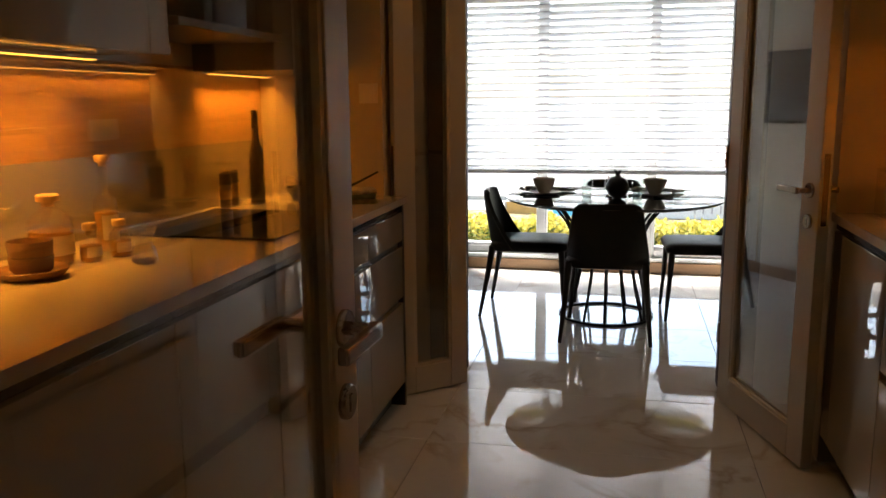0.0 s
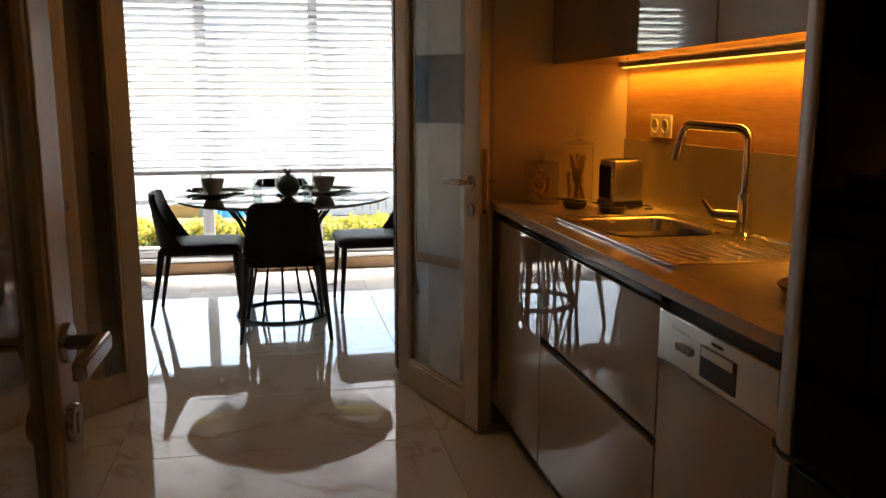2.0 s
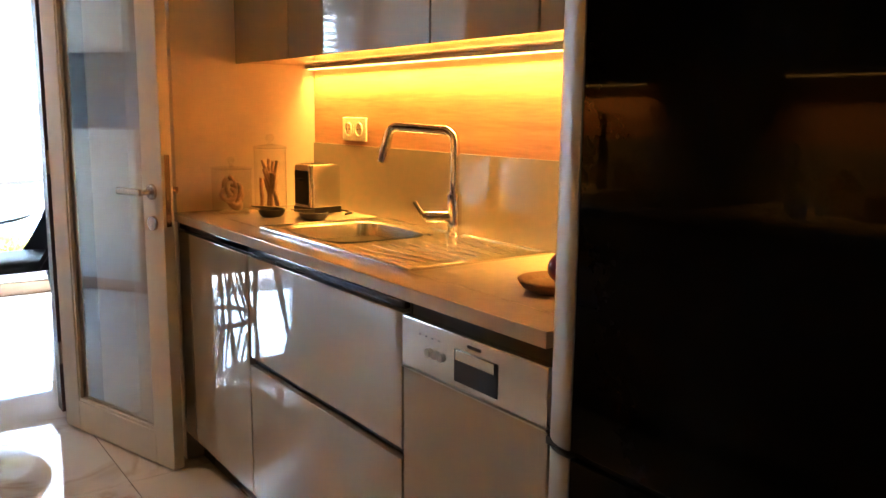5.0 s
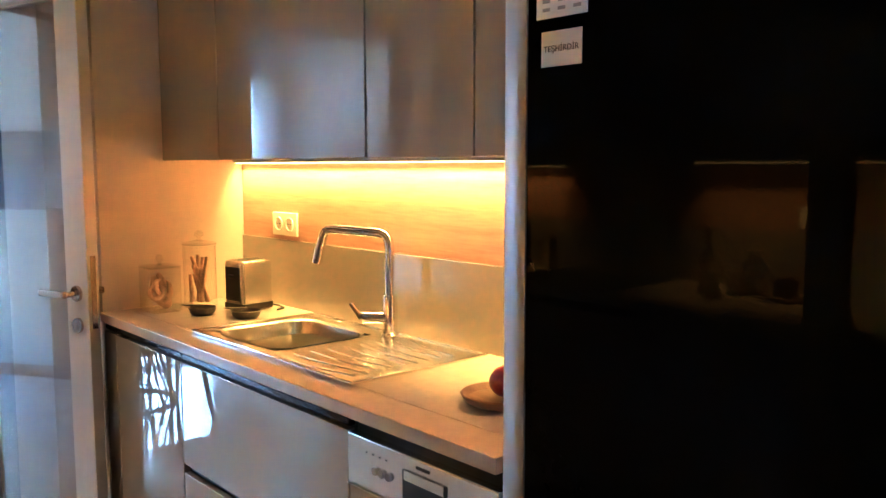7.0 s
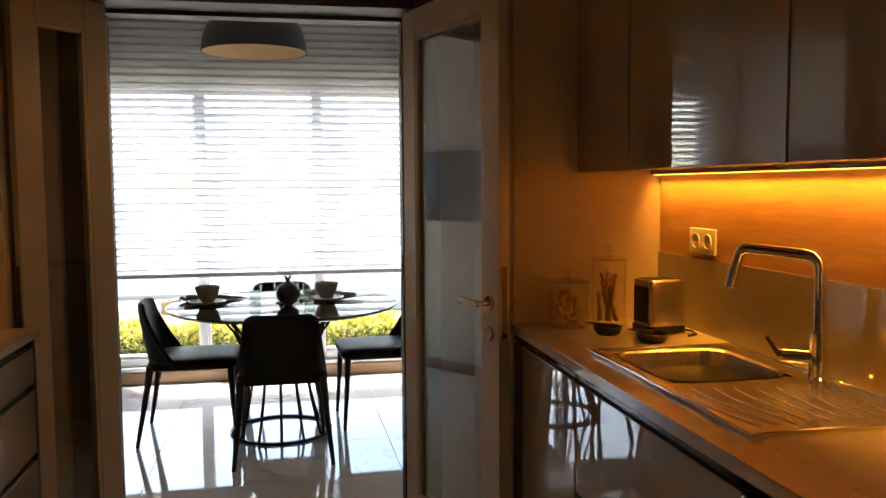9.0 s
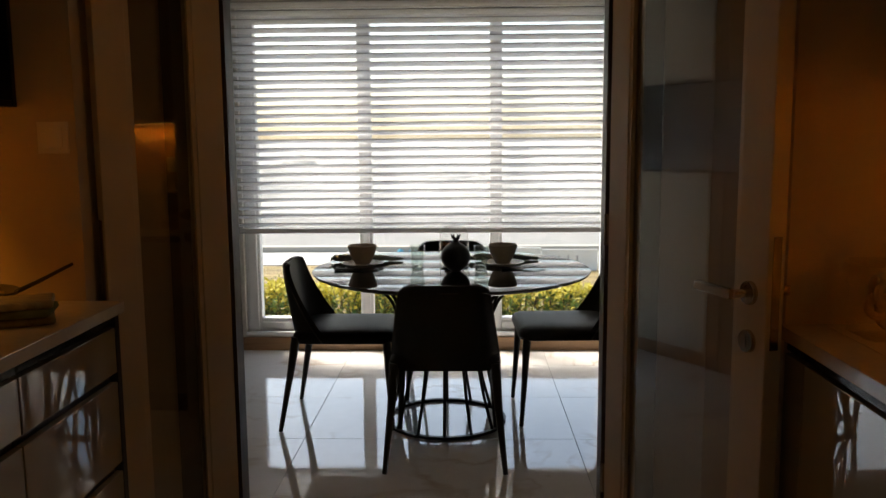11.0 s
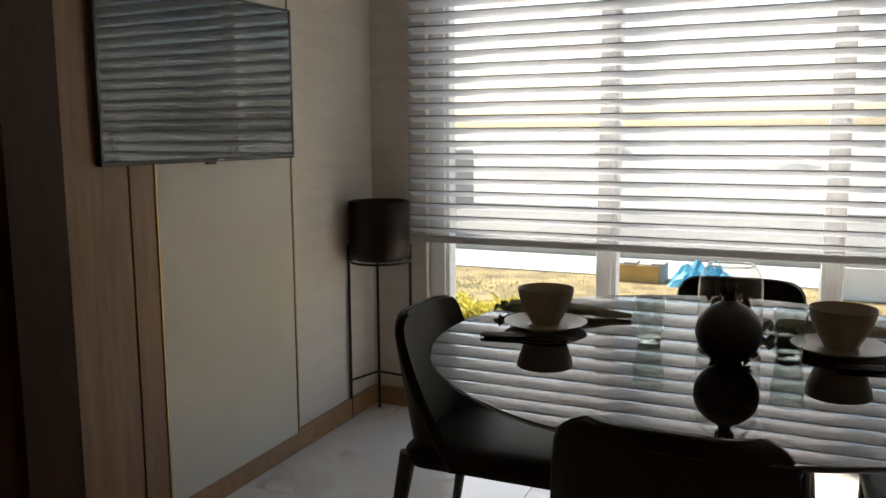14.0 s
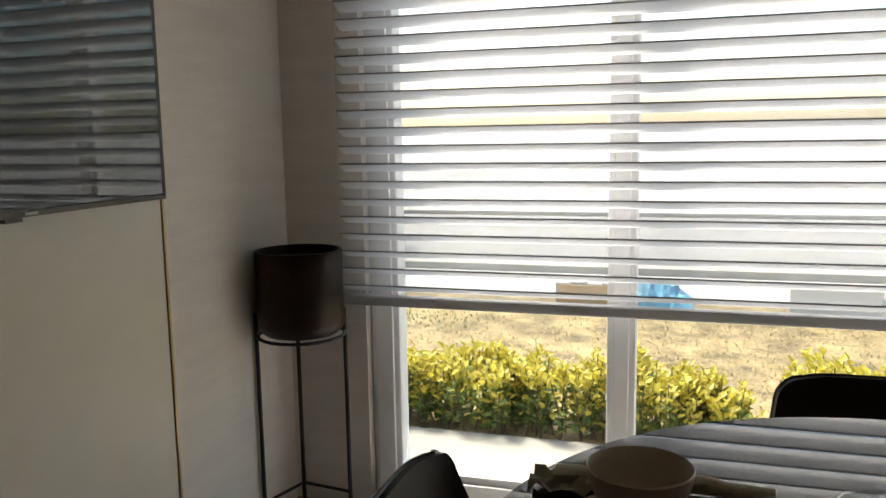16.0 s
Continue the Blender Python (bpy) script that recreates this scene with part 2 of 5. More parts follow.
M_LEATHER = mat("charcoal_upholstery", (0.009, 0.0078, 0.0078), 0.5, spec=0.28, vary=0.15, scale=20, bump=0.25, bump_scale=260)
M_LEG = mat("dark_chair_leg_leather", (0.022, 0.019, 0.018), 0.45, vary=0.1, bump=0.1)
M_TABLE = marble("dark_grey_marble_top", (0.018, 0.017, 0.0185), (0.30, 0.28, 0.27), 0.006, 2.2, 0.010, False, 0.35)
M_TABLE.node_tree.nodes["Principled BSDF"].inputs["Specular IOR Level"].default_value = 0.8
M_IRON = mat("black_powder_coated_steel", (0.014, 0.013, 0.013), 0.4, metal=0.4, vary=0.1)
M_BRONZE = mat("dark_bronze_pot", (0.022, 0.013, 0.010), 0.38, metal=0.6, vary=0.15, scale=8)
M_SCREEN = mat("tv_screen", (0.008, 0.013, 0.015), 0.012, vary=0.02, spec=0.75)
M_BEZEL = mat("tv_bezel", (0.05, 0.045, 0.04), 0.3, metal=0.5)
M_PANELW = mat("cream_gloss_wall_panel", (0.57, 0.535, 0.455), 0.30, vary=0.03, scale=1.5)
M_BRASS = mat("brass_seam", (0.42, 0.30, 0.15), 0.3, metal=1.0)


M_PAPERW = mat("white_label_paper", (0.80, 0.80, 0.79), 0.5, vary=0.02)
M_INK = mat("printed_black_ink", (0.03, 0.03, 0.035), 0.5)
M_GREY = mat("printed_grey_ink", (0.35, 0.35, 0.36), 0.5)

# ---------------------------------------------------------------- mesh helpers
OFF = {}


def bm_new():
    return bmesh.new()


def add_box(bm, x0, x1, y0, y1, z0, z1, bevel=0.0, seg=2):
    r = bmesh.ops.create_cube(bm, size=1)
    vs = r["verts"]
    for v in vs:
        v.co = Vector(((x0 + x1) / 2 + v.co.x * (x1 - x0), (y0 + y1) / 2 + v.co.y * (y1 - y0), (z0 + z1) / 2 + v.co.z * (z1 - z0)))
    if bevel > 0:
        es = list({e for v in vs for e in v.link_edges})
        r = bmesh.ops.bevel(bm, geom=es, offset=bevel, segments=seg, profile=0.5, affect="EDGES")
        bm.normal_update()
        for f in {f for v in r["verts"] for f in v.link_faces}:
            if max(abs(c) for c in f.normal) > 0.999:
                for e in f.edges:
                    e.smooth = False
    return bm


def box(x0, x1, y0, y1, z0, z1, bevel=0.0, seg=2):
    return add_box(bm_new(), x0, x1, y0, y1, z0, z1, bevel, seg)


def add_lathe(bm, cx, cy, profile, seg=32, z0=0.0, m=None):
    """Turn (radius, height) pairs round the upright axis at cx, cy."""
    rings = []
    for r, z in profile:
        if r < 1e-5:
            rings.append([bm.verts.new((cx, cy, z0 + z))])
        else:
            rings.append([bm.verts.new((cx + r * math.cos(2 * math.pi * k / seg), cy + r * math.sin(2 * math.pi * k / seg), z0 + z)) for k in range(seg)])
    for a, b in zip(rings, rings[1:]):
        for k in range(seg):
            j = (k + 1) % seg
            q = ([a[k], a[j]] if len(a) > 1 else [a[0]]) + ([b[j], b[k]] if len(b) > 1 else [b[0]])
            if len(q) > 2:
                bm.faces.new(q)
    if m is not None:
        bmesh.ops.transform(bm, matrix=m, verts=[v for r in rings for v in r])
    return bm


def lathe(cx, cy, profile, seg=32, z0=0.0):
    return add_lathe(bm_new(), cx, cy, profile, seg, z0)


def add_tube(bm, pts, r0, r1=None, seg=10, flat=1.0):
    """Sweep a round (or flattened) bar along points; r0 to r1 tapers."""
    r1 = r0 if r1 is None else r1
    seg = 10 if seg in (8, 9) else seg
    pts = [Vector(p) for p in pts]
    rings = []
    side = None
    for i, p in enumerate(pts):
        t = (pts[min(i + 1, len(pts) - 1)] - pts[max(i - 1, 0)]).normalized()
        if side is None:
            side = t.cross(Vector((0, 0, 1)))
            if side.length < 1e-3:
                side = t.cross(Vector((1, 0, 0)))
        side = (side - t * side.dot(t)).normalized()
        up = t.cross(side)
        r = r0 + (r1 - r0) * i / max(1, len(pts) - 1)
        rings.append([bm.verts.new(p + side * (r * math.cos(2 * math.pi * k / seg)) + up * (r * flat * math.sin(2 * math.pi * k / seg))) for k in range(seg)])
    for a, b in zip(rings, rings[1:]):
        for k in range(seg):
            j = (k + 1) % seg
            bm.faces.new((a[k], a[j], b[j], b[k]))
    bm.faces.new(rings[0][::-1])
    bm.faces.new(rings[-1])
    return bm


def tube(pts, r0, r1=None, seg=10, flat=1.0):
    return add_tube(bm_new(), pts, r0, r1, seg, flat)


def arc(c, r, a0, a1, n, plane="xz"):
    out = []
    for k in range(n + 1):
        a = radians(a0 + (a1 - a0) * k / n)
        u, v = r * math.cos(a), r * math.sin(a)
        out.append({"xz": (c[0] + u, c[1], c[2] + v), "yz": (c[0], c[1] + u, c[2] + v), "xy": (c[0] + u, c[1] + v, c[2])}[plane])
    return out


def finish(name, bm, material, smooth=True):
    bmesh.ops.recalc_face_normals(bm, faces=bm.faces)
    for e in bm.edges:
        if len(e.link_faces) == 2 and e.calc_face_angle(0.0) > radians(37):
            e.smooth = False
    for f in bm.faces:
        f.smooth = smooth
    me = bpy.data.meshes.new(name)
    bm.to_mesh(me)
    bm.free()
    me.materials.append(material)
    return me


def thing(name, at, label, category, group="", kind=""):
    ob = new(name)
    ob.empty_display_size = 0.1
    ob.location = at
    OFF[ob.name] = Vector(at)
    return tagged(ob, label, category, group, kind)


def part(name, bm, material, parent, label="", smooth=True):
    """One mesh under a thing or a part; the bmesh is in the thing's world place."""
    off = OFF[parent.name]
    bmesh.ops.translate(bm, vec=-off, verts=bm.verts)
    ob = new(name, finish(name, bm, material, smooth))
    ob.parent = parent
    OFF[ob.name] = off
    return tagged(ob, label)


def solid(name, bm, material, label, category, kind="", group="", smooth=True):
    """A thing that is one mesh, with its origin where the world's is."""
    ob = new(name, finish(name, bm, material, smooth))
    OFF[ob.name] = Vector((0, 0, 0))
    return tagged(ob, label, category, group, kind)


# ---------------------------------------------------------------- the shell
KX0, KX1 = 0.0, 2.78          # kitchen side walls
DY0, DY1 = 4.19, 4.44         # wall with the double door
OPX0, OPX1, OPZ = 0.80, 1.965, 2.055
REB, STOP = 4.368, 0.016      # rebate of the door frame: where its stop begins, how far it stands out
WY = 6.90                     # window wall, inner face
DX0, DX1 = -0.12, 2.66        # dining room side walls
CZ = 2.66

floor = solid("floor", box(-0.3, 3.1, -2.6, 7.05, -0.06, -0.008), M_GROUT, "grout bed under polished white marble-look floor tiles", "floor", "structure")
ceiling = solid("ceiling", box(-0.3, 3.1, -2.6, 7.05, CZ, CZ + 0.1), M_CEIL, "plain off-white painted ceiling", "ceiling", "structure")
solid("ceiling_bulkhead", box(2.105, KX1, 0.98, DY0, 2.347, CZ), M_CEIL, "boxed-down white ceiling bulkhead above the wall cabinets", "ceiling", "structure")

solid("wall_kitchen_left", box(-0.28, KX0, 0.87, DY0, 0, CZ), M_WALL, "beige painted kitchen side wall", "wall", "structure")
solid("wall_kitchen_right", box(KX1, 2.95, 0.87, DY1, 0, CZ), M_WALL, "beige painted kitchen side wall", "wall", "structure")
solid("wall_pier_right", box(2.235, KX1, 3.608, DY0, 0, 2.347), M_WALL, "beige painted wall pier at the end of the counter", "wall", "structure")
solid("wall_pier_left", box(KX0, 0.545, 3.90, DY0, 0, CZ), M_WALL, "beige painted wall pier at the end of the counter", "wall", "structure")
bm = box(-0.28, OPX0 - 0.03, DY0, DY1, 0, CZ)
add_box(bm, OPX1 + 0.03, 2.95, DY0, DY1, 0, CZ)
add_box(bm, OPX0 - 0.03, OPX1 + 0.03, DY0, DY1, OPZ + 0.03, CZ)
solid("wall_double_door", bm, M_WALL, "beige wall with a double door opening to the dining room", "wall", "structure")
bm = box(-0.28, 1.06, 0.76, 0.87, 0, CZ)
add_box(bm, 1.98, 2.95, 0.76, 0.87, 0, CZ)
add_box(bm, 1.06, 1.98, 0.76, 0.87, 2.08, CZ)
solid("wall_kitchen_entry", bm, M_WALL, "beige wall with the kitchen's entrance opening", "wall", "structure")
bm = box(-0.3, -0.18, -2.6, 0.76, 0, CZ)
add_box(bm, 2.95, 3.1, -2.6, 0.76, 0, CZ)
add_box(bm, -0.3, 3.1, -2.72, -2.6, 0, CZ)
solid("wall_hall", bm, M_WALL, "plain beige hall walls behind the entrance", "wall", "structure")
solid("wall_dining_left", box(-0.28, DX0, DY1, 7.05, 0, CZ), M_PAPER, "grey-beige textured wallpaper on the dining room wall", "wall", "structure")
solid("wall_dining_right", box(DX1, 2.95, DY1, 7.05, 0, CZ), M_PAPER, "grey-beige textured wallpaper on the dining room wall", "wall", "structure")
WX0, WX1, WZ0, WZ1 = 0.14, 2.455, 0.115, 2.11
bm = box(DX0, WX0, WY, 7.05, 0, CZ)
add_box(bm, WX1, DX1, WY, 7.05, 0, CZ)
add_box(bm, WX0, WX1, WY, 7.05, 0, WZ0)
add_box(bm, WX0, WX1, WY, 7.05, WZ1, CZ)
solid("wall_window", bm, M_PAPER, "wall with a large window down to the floor", "wall", "structure")

# skirting
bm = box(DX0 + 0.002, DX0 + 0.016, DY1, WY, 0, 0.085, 0.003)
add_box(bm, DX0 + 0.016, DX1, WY - 0.016, WY - 0.002, 0, 0.085, 0.003)
add_box(bm, DX1 - 0.016, DX1 - 0.002, DY1, WY - 0.016, 0, 0.085, 0.003)
solid("baseboard", bm, M_SKIRT, "oak skirting board along the dining room walls", "baseboard", "structure")

# door casing in dark walnut
bm = box(OPX0 - 0.13, OPX0 - 0.03, DY0 - 0.014, DY0 - 0.001, 0, OPZ + 0.13, 0.003)
add_box(bm, OPX1 + 0.03, OPX1 + 0.125, DY0 - 0.014, DY0 - 0.001, 0, OPZ + 0.13, 0.003)
add_box(bm, OPX0 - 0.03, OPX1 + 0.03, DY0 - 0.014, DY0 - 0.001, OPZ + 0.03, OPZ + 0.13, 0.003)
# lining, stepped by a rebate for the leaves
for y0, y1, d in ((DY0 - 0.008, REB, STOP), (REB, DY1 + 0.008, 0.0)):
    add_box(bm, OPX0 - 0.03, OPX0 - d, y0, y1, 0, OPZ + 0.03)
    add_box(bm, OPX1 + d, OPX1 + 0.03, y0, y1, 0, OPZ + 0.03)
    add_box(bm, OPX0 - d, OPX1 + d, y0, y1, OPZ + d, OPZ + 0.03)
solid("door_casing", bm, M_CASE, "dark walnut casing around the double door opening", "trim", "structure")

PX0, PY0, PZ0 = OPX0 - STOP, 4.325, 0.995
plate = thing("strike_plate", (PX0 + 0.001, PY0, PZ0), "slim satin nickel strike plate on the walnut door frame", "strike plate")
bm = box(PX0, PX0 + 0.002, PY0, PY0 + 0.034, PZ0, PZ0 + 0.055, 0.0008)
add_box(bm, PX0, PX0 + 0.002, PY0, PY0 + 0.034, PZ0 + 0.075, PZ0 + 0.112, 0.0008)
add_box(bm, PX0, PX0 + 0.002, PY0, PY0 + 0.010, PZ0 + 0.055, PZ0 + 0.075)
add_box(bm, PX0, PX0 + 0.002, PY0 + 0.023, PY0 + 0.034, PZ0 + 0.055, PZ0 + 0.075)
part("plate", bm, M_STEEL, plate)
part("latch_hole", box(PX0 + 0.0002, PX0 + 0.0008, PY0 + 0.0101, PY0 + 0.0229, PZ0 + 0.0551, PZ0 + 0.0749), M_BLACK, plate)
for zz in (0.014, 0.099):
    part("screw", tube([(PX0 + 0.001, PY0 + 0.017, PZ0 + zz), (PX0 + 0.0035, PY0 + 0.017, PZ0 + zz)], 0.004, 0.0035, 10), M_NICKEL, plate)

# dining wall cladding
solid("wood_wall_panel", box(DX0 + 0.018, DX0 + 0.034, DY1 + 0.002, 5.449, 0, CZ - 0.002, 0.002), M_OAKV, "oak veneer wall panel beside the television", "wall panel", "structure")
solid("wood_wall_panel", box(DX0 + 0.018, DX0 + 0.034, 5.455, 5.548, 0, CZ - 0.002, 0.002), M_OAKV, "narrow oak veneer wall panel strip", "wall panel", "structure")
solid("cream_wall_panel", box(DX0 + 0.018, DX0 + 0.034, 5.558, 6.231, 0.086, CZ - 0.002, 0.003), M_PANELW, "cream gloss wall panel with brass seams", "wall panel", "structure")
bm = box(DX0 + 0.002, DX0 + 0.037, 5.550, 5.556, 0.086, CZ - 0.002)
add_box(bm, DX0 + 0.002, DX0 + 0.037, 6.233, 6.239, 0.086, CZ - 0.002)
solid("panel_trim", bm, M_BRASS, "thin brass seam trims of the wall panels", "trim", "structure")

# ---------------------------------------------------------------- window
win = thing("window_1", (1.3, WY + 0.07, WZ0), "large white three-bay plastic window", "window", kind="structure")
FY0, FY1 = WY + 0.035, WY + 0.105
for a, b in ((WX0, 0.235), (0.867, 0.948), (1.682, 1.757), (2.372, WX1)):
    bm = box(a, b, FY0, FY1, WZ0, WZ1, 0.006)
    add_box(bm, a + 0.018, b - 0.018, FY0 - 0.012, FY0, WZ0, WZ1, 0.004)
    part("mullion", bm, M_PVC, win)
for a, b in ((0.235, 0.867), (0.948, 1.682), (1.757, 2.372)):
    bm = box(a, b, FY0, FY1, WZ0, 0.2, 0.006)
    add_box(bm, a, b, FY0 - 0.012, FY0, WZ0 + 0.015, 0.175, 0.004)
    part("bottom_rail", bm, M_PVC, win)
    part("top_rail", box(a, b, FY0, FY1, 2.05, WZ1, 0.006), M_PVC, win)
    g = part("pane", box(a - 0.01, b + 0.01, WY + 0.066, WY + 0.072, 0.19, 2.06), M_WGLASS, win, smooth=False)
    g.visible_shadow = False
part("sill", box(WX0, WX1, WY - 0.012, FY0 - 0.014, WZ0 - 0.02, WZ0 + 0.004, 0.004), M_PVC, win)

# ---------------------------------------------------------------- shangri blind
BX0, BX1, BY, BZ0, BZ1 = 0.108, 2.44, 6.825, 0.765, 2.64
blind = thing("window_blind", ((BX0 + BX1) / 2, BY, BZ0), "white sheer shade blind with horizontal vanes, lowered three quarters", "blind")
part("bottom_rail", box(BX0, BX1, BY - 0.022, BY + 0.016, BZ0 - 0.012, BZ0 + 0.018, 0.006), M_RAIL, blind)
part("head_box", box(BX0 - 0.01, BX1 + 0.01, BY - 0.045, BY + 0.05, BZ1 - 0.06, BZ1, 0.006), M_RAIL, blind)
PITCH = 0.0505
k = 0
z = 0.792
while z < BZ1 - 0.12:
    bm = bm_new()
    prof = [(0.024, 0.0), (0.010, 0.003), (-0.006, 0.009), (-0.020, 0.016), (-0.028, 0.023)]
    rows_ = [[bm.verts.new((x, BY + dy, z + dz)) for x in (BX0 + 0.004, BX1 - 0.004)] for dy, dz in prof]
    for a, b in zip(rows_, rows_[1:]):
        bm.faces.new((a[0], a[1], b[1], b[0]))
    v = part("vane", bm, M_VANE, blind)
    # thin dark strip paints the shaded line along each vane's front edge
    part("fold", box(BX0 + 0.004, BX1 - 0.004, BY - 0.0312, BY - 0.028, z + 0.0225, z + 0.0265), M_FOLD_SHADE, v)
    z += PITCH
    k += 1
part("front_sheer", box(BX0 + 0.002, BX1 - 0.002, BY - 0.032, BY - 0.0315, BZ0 + 0.018, BZ1 - 0.06), M_SHEER, blind, smooth=False)

# ---------------------------------------------------------------- double door leaves


def glazed_leaf(name, hinge, free, label, handle_end=True, height=2.045, stile=0.105, rail=0.12, push=1.0):
    """A framed glass door leaf that stands from its hinge to its free edge."""
    h, f = Vector((*hinge, 0)), Vector((*free, 0))
    w = (f - h).length
    ang = math.atan2(f.y - h.y, f.x - h.x)
    m = Matrix.Translation((h.x, h.y, 0.008)) @ Matrix.Rotation(ang, 4, "Z")
    top = thing(name, (h.x, h.y, 0.0), label, "door", kind="structure")
    T = 0.021

    def put(nm, bm, material, parent=None, lab=""):
        bmesh.ops.transform(bm, matrix=m, verts=bm.verts)
        return part(nm, bm, material, parent or top, lab)

    put("stile", box(0, stile, -T, T, 0, height, 0.004), M_DOOR)
    put("stile", box(w - stile, w, -T, T, 0, height, 0.004), M_DOOR)
    put("bottom_rail", box(stile, w - stile, -T, T, 0, rail, 0.003), M_DOOR)
    put("top_rail", box(stile, w - stile, -T, T, height - rail * 0.9, height, 0.003), M_DOOR)
    bm = bm_new()
    b = 0.012
    for s in (-1, 1):
        y0, y1 = sorted((s * 0.006, s * 0.017))
        add_box(bm, stile, stile + b, y0, y1, rail, height - rail * 0.9)
        add_box(bm, w - stile - b, w - stile, y0, y1, rail, height - rail * 0.9)
        add_box(bm, stile + b, w - stile - b, y0, y1, rail, rail + b)
        add_box(bm, stile + b, w - stile - b, y0, y1, height - rail * 0.9 - b, height - rail * 0.9)
    put("glazing_bead", bm, M_DOOR)
    g = put("pane", box(stile + 0.002, w - stile - 0.002, -0.003, 0.003, rail + 0.002, height - rail * 0.9 - 0.002), M_GLASS)
    g.visible_shadow = False
    put("lock_plate", box(w, w + 0.002, -0.010, 0.010, 0.86, 1.10), M_NICKEL)
    if handle_end:
        hx, hz = w - 0.055, 0.975
        for s in (-1, 1):
            bm = bm_new()
            rot = Matrix.Rotation(radians(-90 * s), 4, "X")
            add_lathe(bm, 0, 0, [(0, 0), (0.026, 0), (0.026, 0.007), (0.024, 0.010), (0, 0.010)], 28, 0, Matrix.Translation((hx, s * T, hz)) @ rot)
            put("rose", bm, M_NICKEL)
            pts = [(hx, s * (T + 0.008), hz), (hx, s * (T + 0.042), hz), (hx - 0.008, s * (T + 0.05), hz), (hx - 0.02, s * (T + 0.052), hz), (hx - 0.125, s * (T + 0.052), hz)]
            lv = put("lever", tube(pts[:3], 0.0095, 0.0095, 14), M_NICKEL, lab="satin nickel lever handle")
            put("grip", box(hx - 0.128, hx + 0.006, *sorted((s * (T + 0.041), s * (T + 0.057))), hz - 0.0115, hz + 0.0115, 0.004), M_NICKEL, lv)
            bm = bm_new()
            add_lathe(bm, 0, 0, [(0, 0), (0.025, 0), (0.025, 0.007), (0.023, 0.010), (0, 0.010)], 28, 0, Matrix.Translation((hx, s * T, hz - 0.105)) @ rot)
            add_box(bm, hx - 0.004, hx + 0.004, *sorted((s * (T + 0.0095), s * (T + 0.0115))), hz - 0.118, hz - 0.094)
            put("key_rose", bm, M_NICKEL)
    for hz in (0.25, 1.0, 1.8):
        put("hinge", tube([(0.0, -T - 0.006, hz), (0.0, -T - 0.006, hz + 0.09)], 0.007, None, 10), M_NICKEL)
    return top


glazed_leaf("door_1", (1.966, 4.203), (2.178, 3.518), "cream framed glass door leaf standing open against the pier")
glazed_leaf("door_2", (0.828, 4.200), (0.570, 3.955), "narrow cream framed glass door leaf, folded open", handle_end=False, stile=0.085)
glazed_leaf("door_3", (1.118, 0.905), (1.139, 1.680), "cream framed glass entrance door standing open", stile=0.086)


# ---------------------------------------------------------------- kitchen, sink side
RX = 2.236                    # drawer fronts
RT = 2.222                    # worktop edge


def base_unit(name, y0, y1, label, splits, x_front=RX, x_back=2.74, side=1, fronts_to=0.842):
    """A floor cabinet: carcass, plinth, fronts at the given heights, recessed grip above."""
    t = thing(name, ((x_front + x_back) / 2, (y0 + y1) / 2, 0), label, "cabinet", "kitchen base cabinets")
    xs = sorted((x_front + side * 0.022, x_back))
    part("carcass", box(xs[0], xs[1], y0 + 0.001, y1 - 0.001, 0.10, 0.87), M_BLACK, t)
    px = sorted((x_front + side * 0.06, x_back - side * 0.02))
    part("plinth", box(px[0], px[1], y0 + 0.001, y1 - 0.001, 0.0, 0.0985), M_BLACK, t)
    gx = sorted((x_front + side * 0.003, x_front + side * 0.0215))
    part("grip_profile", box(gx[0], gx[1], y0 + 0.001, y1 - 0.001, 0.848, 0.869, 0.004), M_PROFILE, t, "glossy black grip profile")
    edges = [0.105, *splits, fronts_to]
    for i, (a, b) in enumerate(zip(edges, edges[1:])):
        fx = sorted((x_front, x_front + side * 0.020))
        part("front", box(fx[0], fx[1], y0 + 0.0015, y1 - 0.0015, a + (0.012 if i else 0), b - (0.012 if i < len(edges) - 2 else 0), 0.002), M_LACQ, t)
    return t


base_unit("base_cabinet", 3.50, 3.604, "narrow taupe gloss filler unit beside the pier", [])
base_unit("base_cabinet", 3.0, 3.498, "taupe gloss base cabinet with a handleless door", [])
base_unit("drawer_cabinet", 2.174, 2.998, "wide taupe gloss sink cabinet with a black grip gap", [0.528])

dw = thing("dishwasher", (2.5, 1.95, 0), "built-in dishwasher with a steel control panel and taupe front", "dishwasher")
part("carcass", box(2.26, 2.74, 1.724, 2.171, 0.10, 0.87), M_BLACK, dw)
part("plinth", box(2.296, 2.72, 1.724, 2.171, 0.0, 0.0985), M_BLACK, dw)
part("door_panel", box(RX, RX + 0.02, 1.725, 2.170, 0.105, 0.728, 0.002), M_LACQ, dw)
panel = part("control_panel", box(RX - 0.004, RX + 0.02, 1.725, 2.170, 0.734, 0.841, 0.003), M_STEEL, dw, "brushed steel control panel")
part("trim_strip", box(RX - 0.006, RX + 0.004, 1.725, 2.170, 0.729, 0.7335), M_SILVER, dw)
for i in range(3):
    y = 2.072 - i * 0.022
    bm = bm_new()
    add_lathe(bm, 0, 0, [(0, 0), (0.009, 0), (0.009, 0.004), (0.008, 0.006), (0, 0.006)], 20, 0, Matrix.Translation((RX - 0.004, y, 0.782)) @ Matrix.Rotation(radians(-90), 4, "Y"))
    part("knob", bm, M_SILVER, panel)
part("grip_recess", box(RX - 0.0055, RX - 0.0035, 1.855, 1.985, 0.748, 0.812, 0.0008), M_BLACK, panel, "dark recessed door grip")
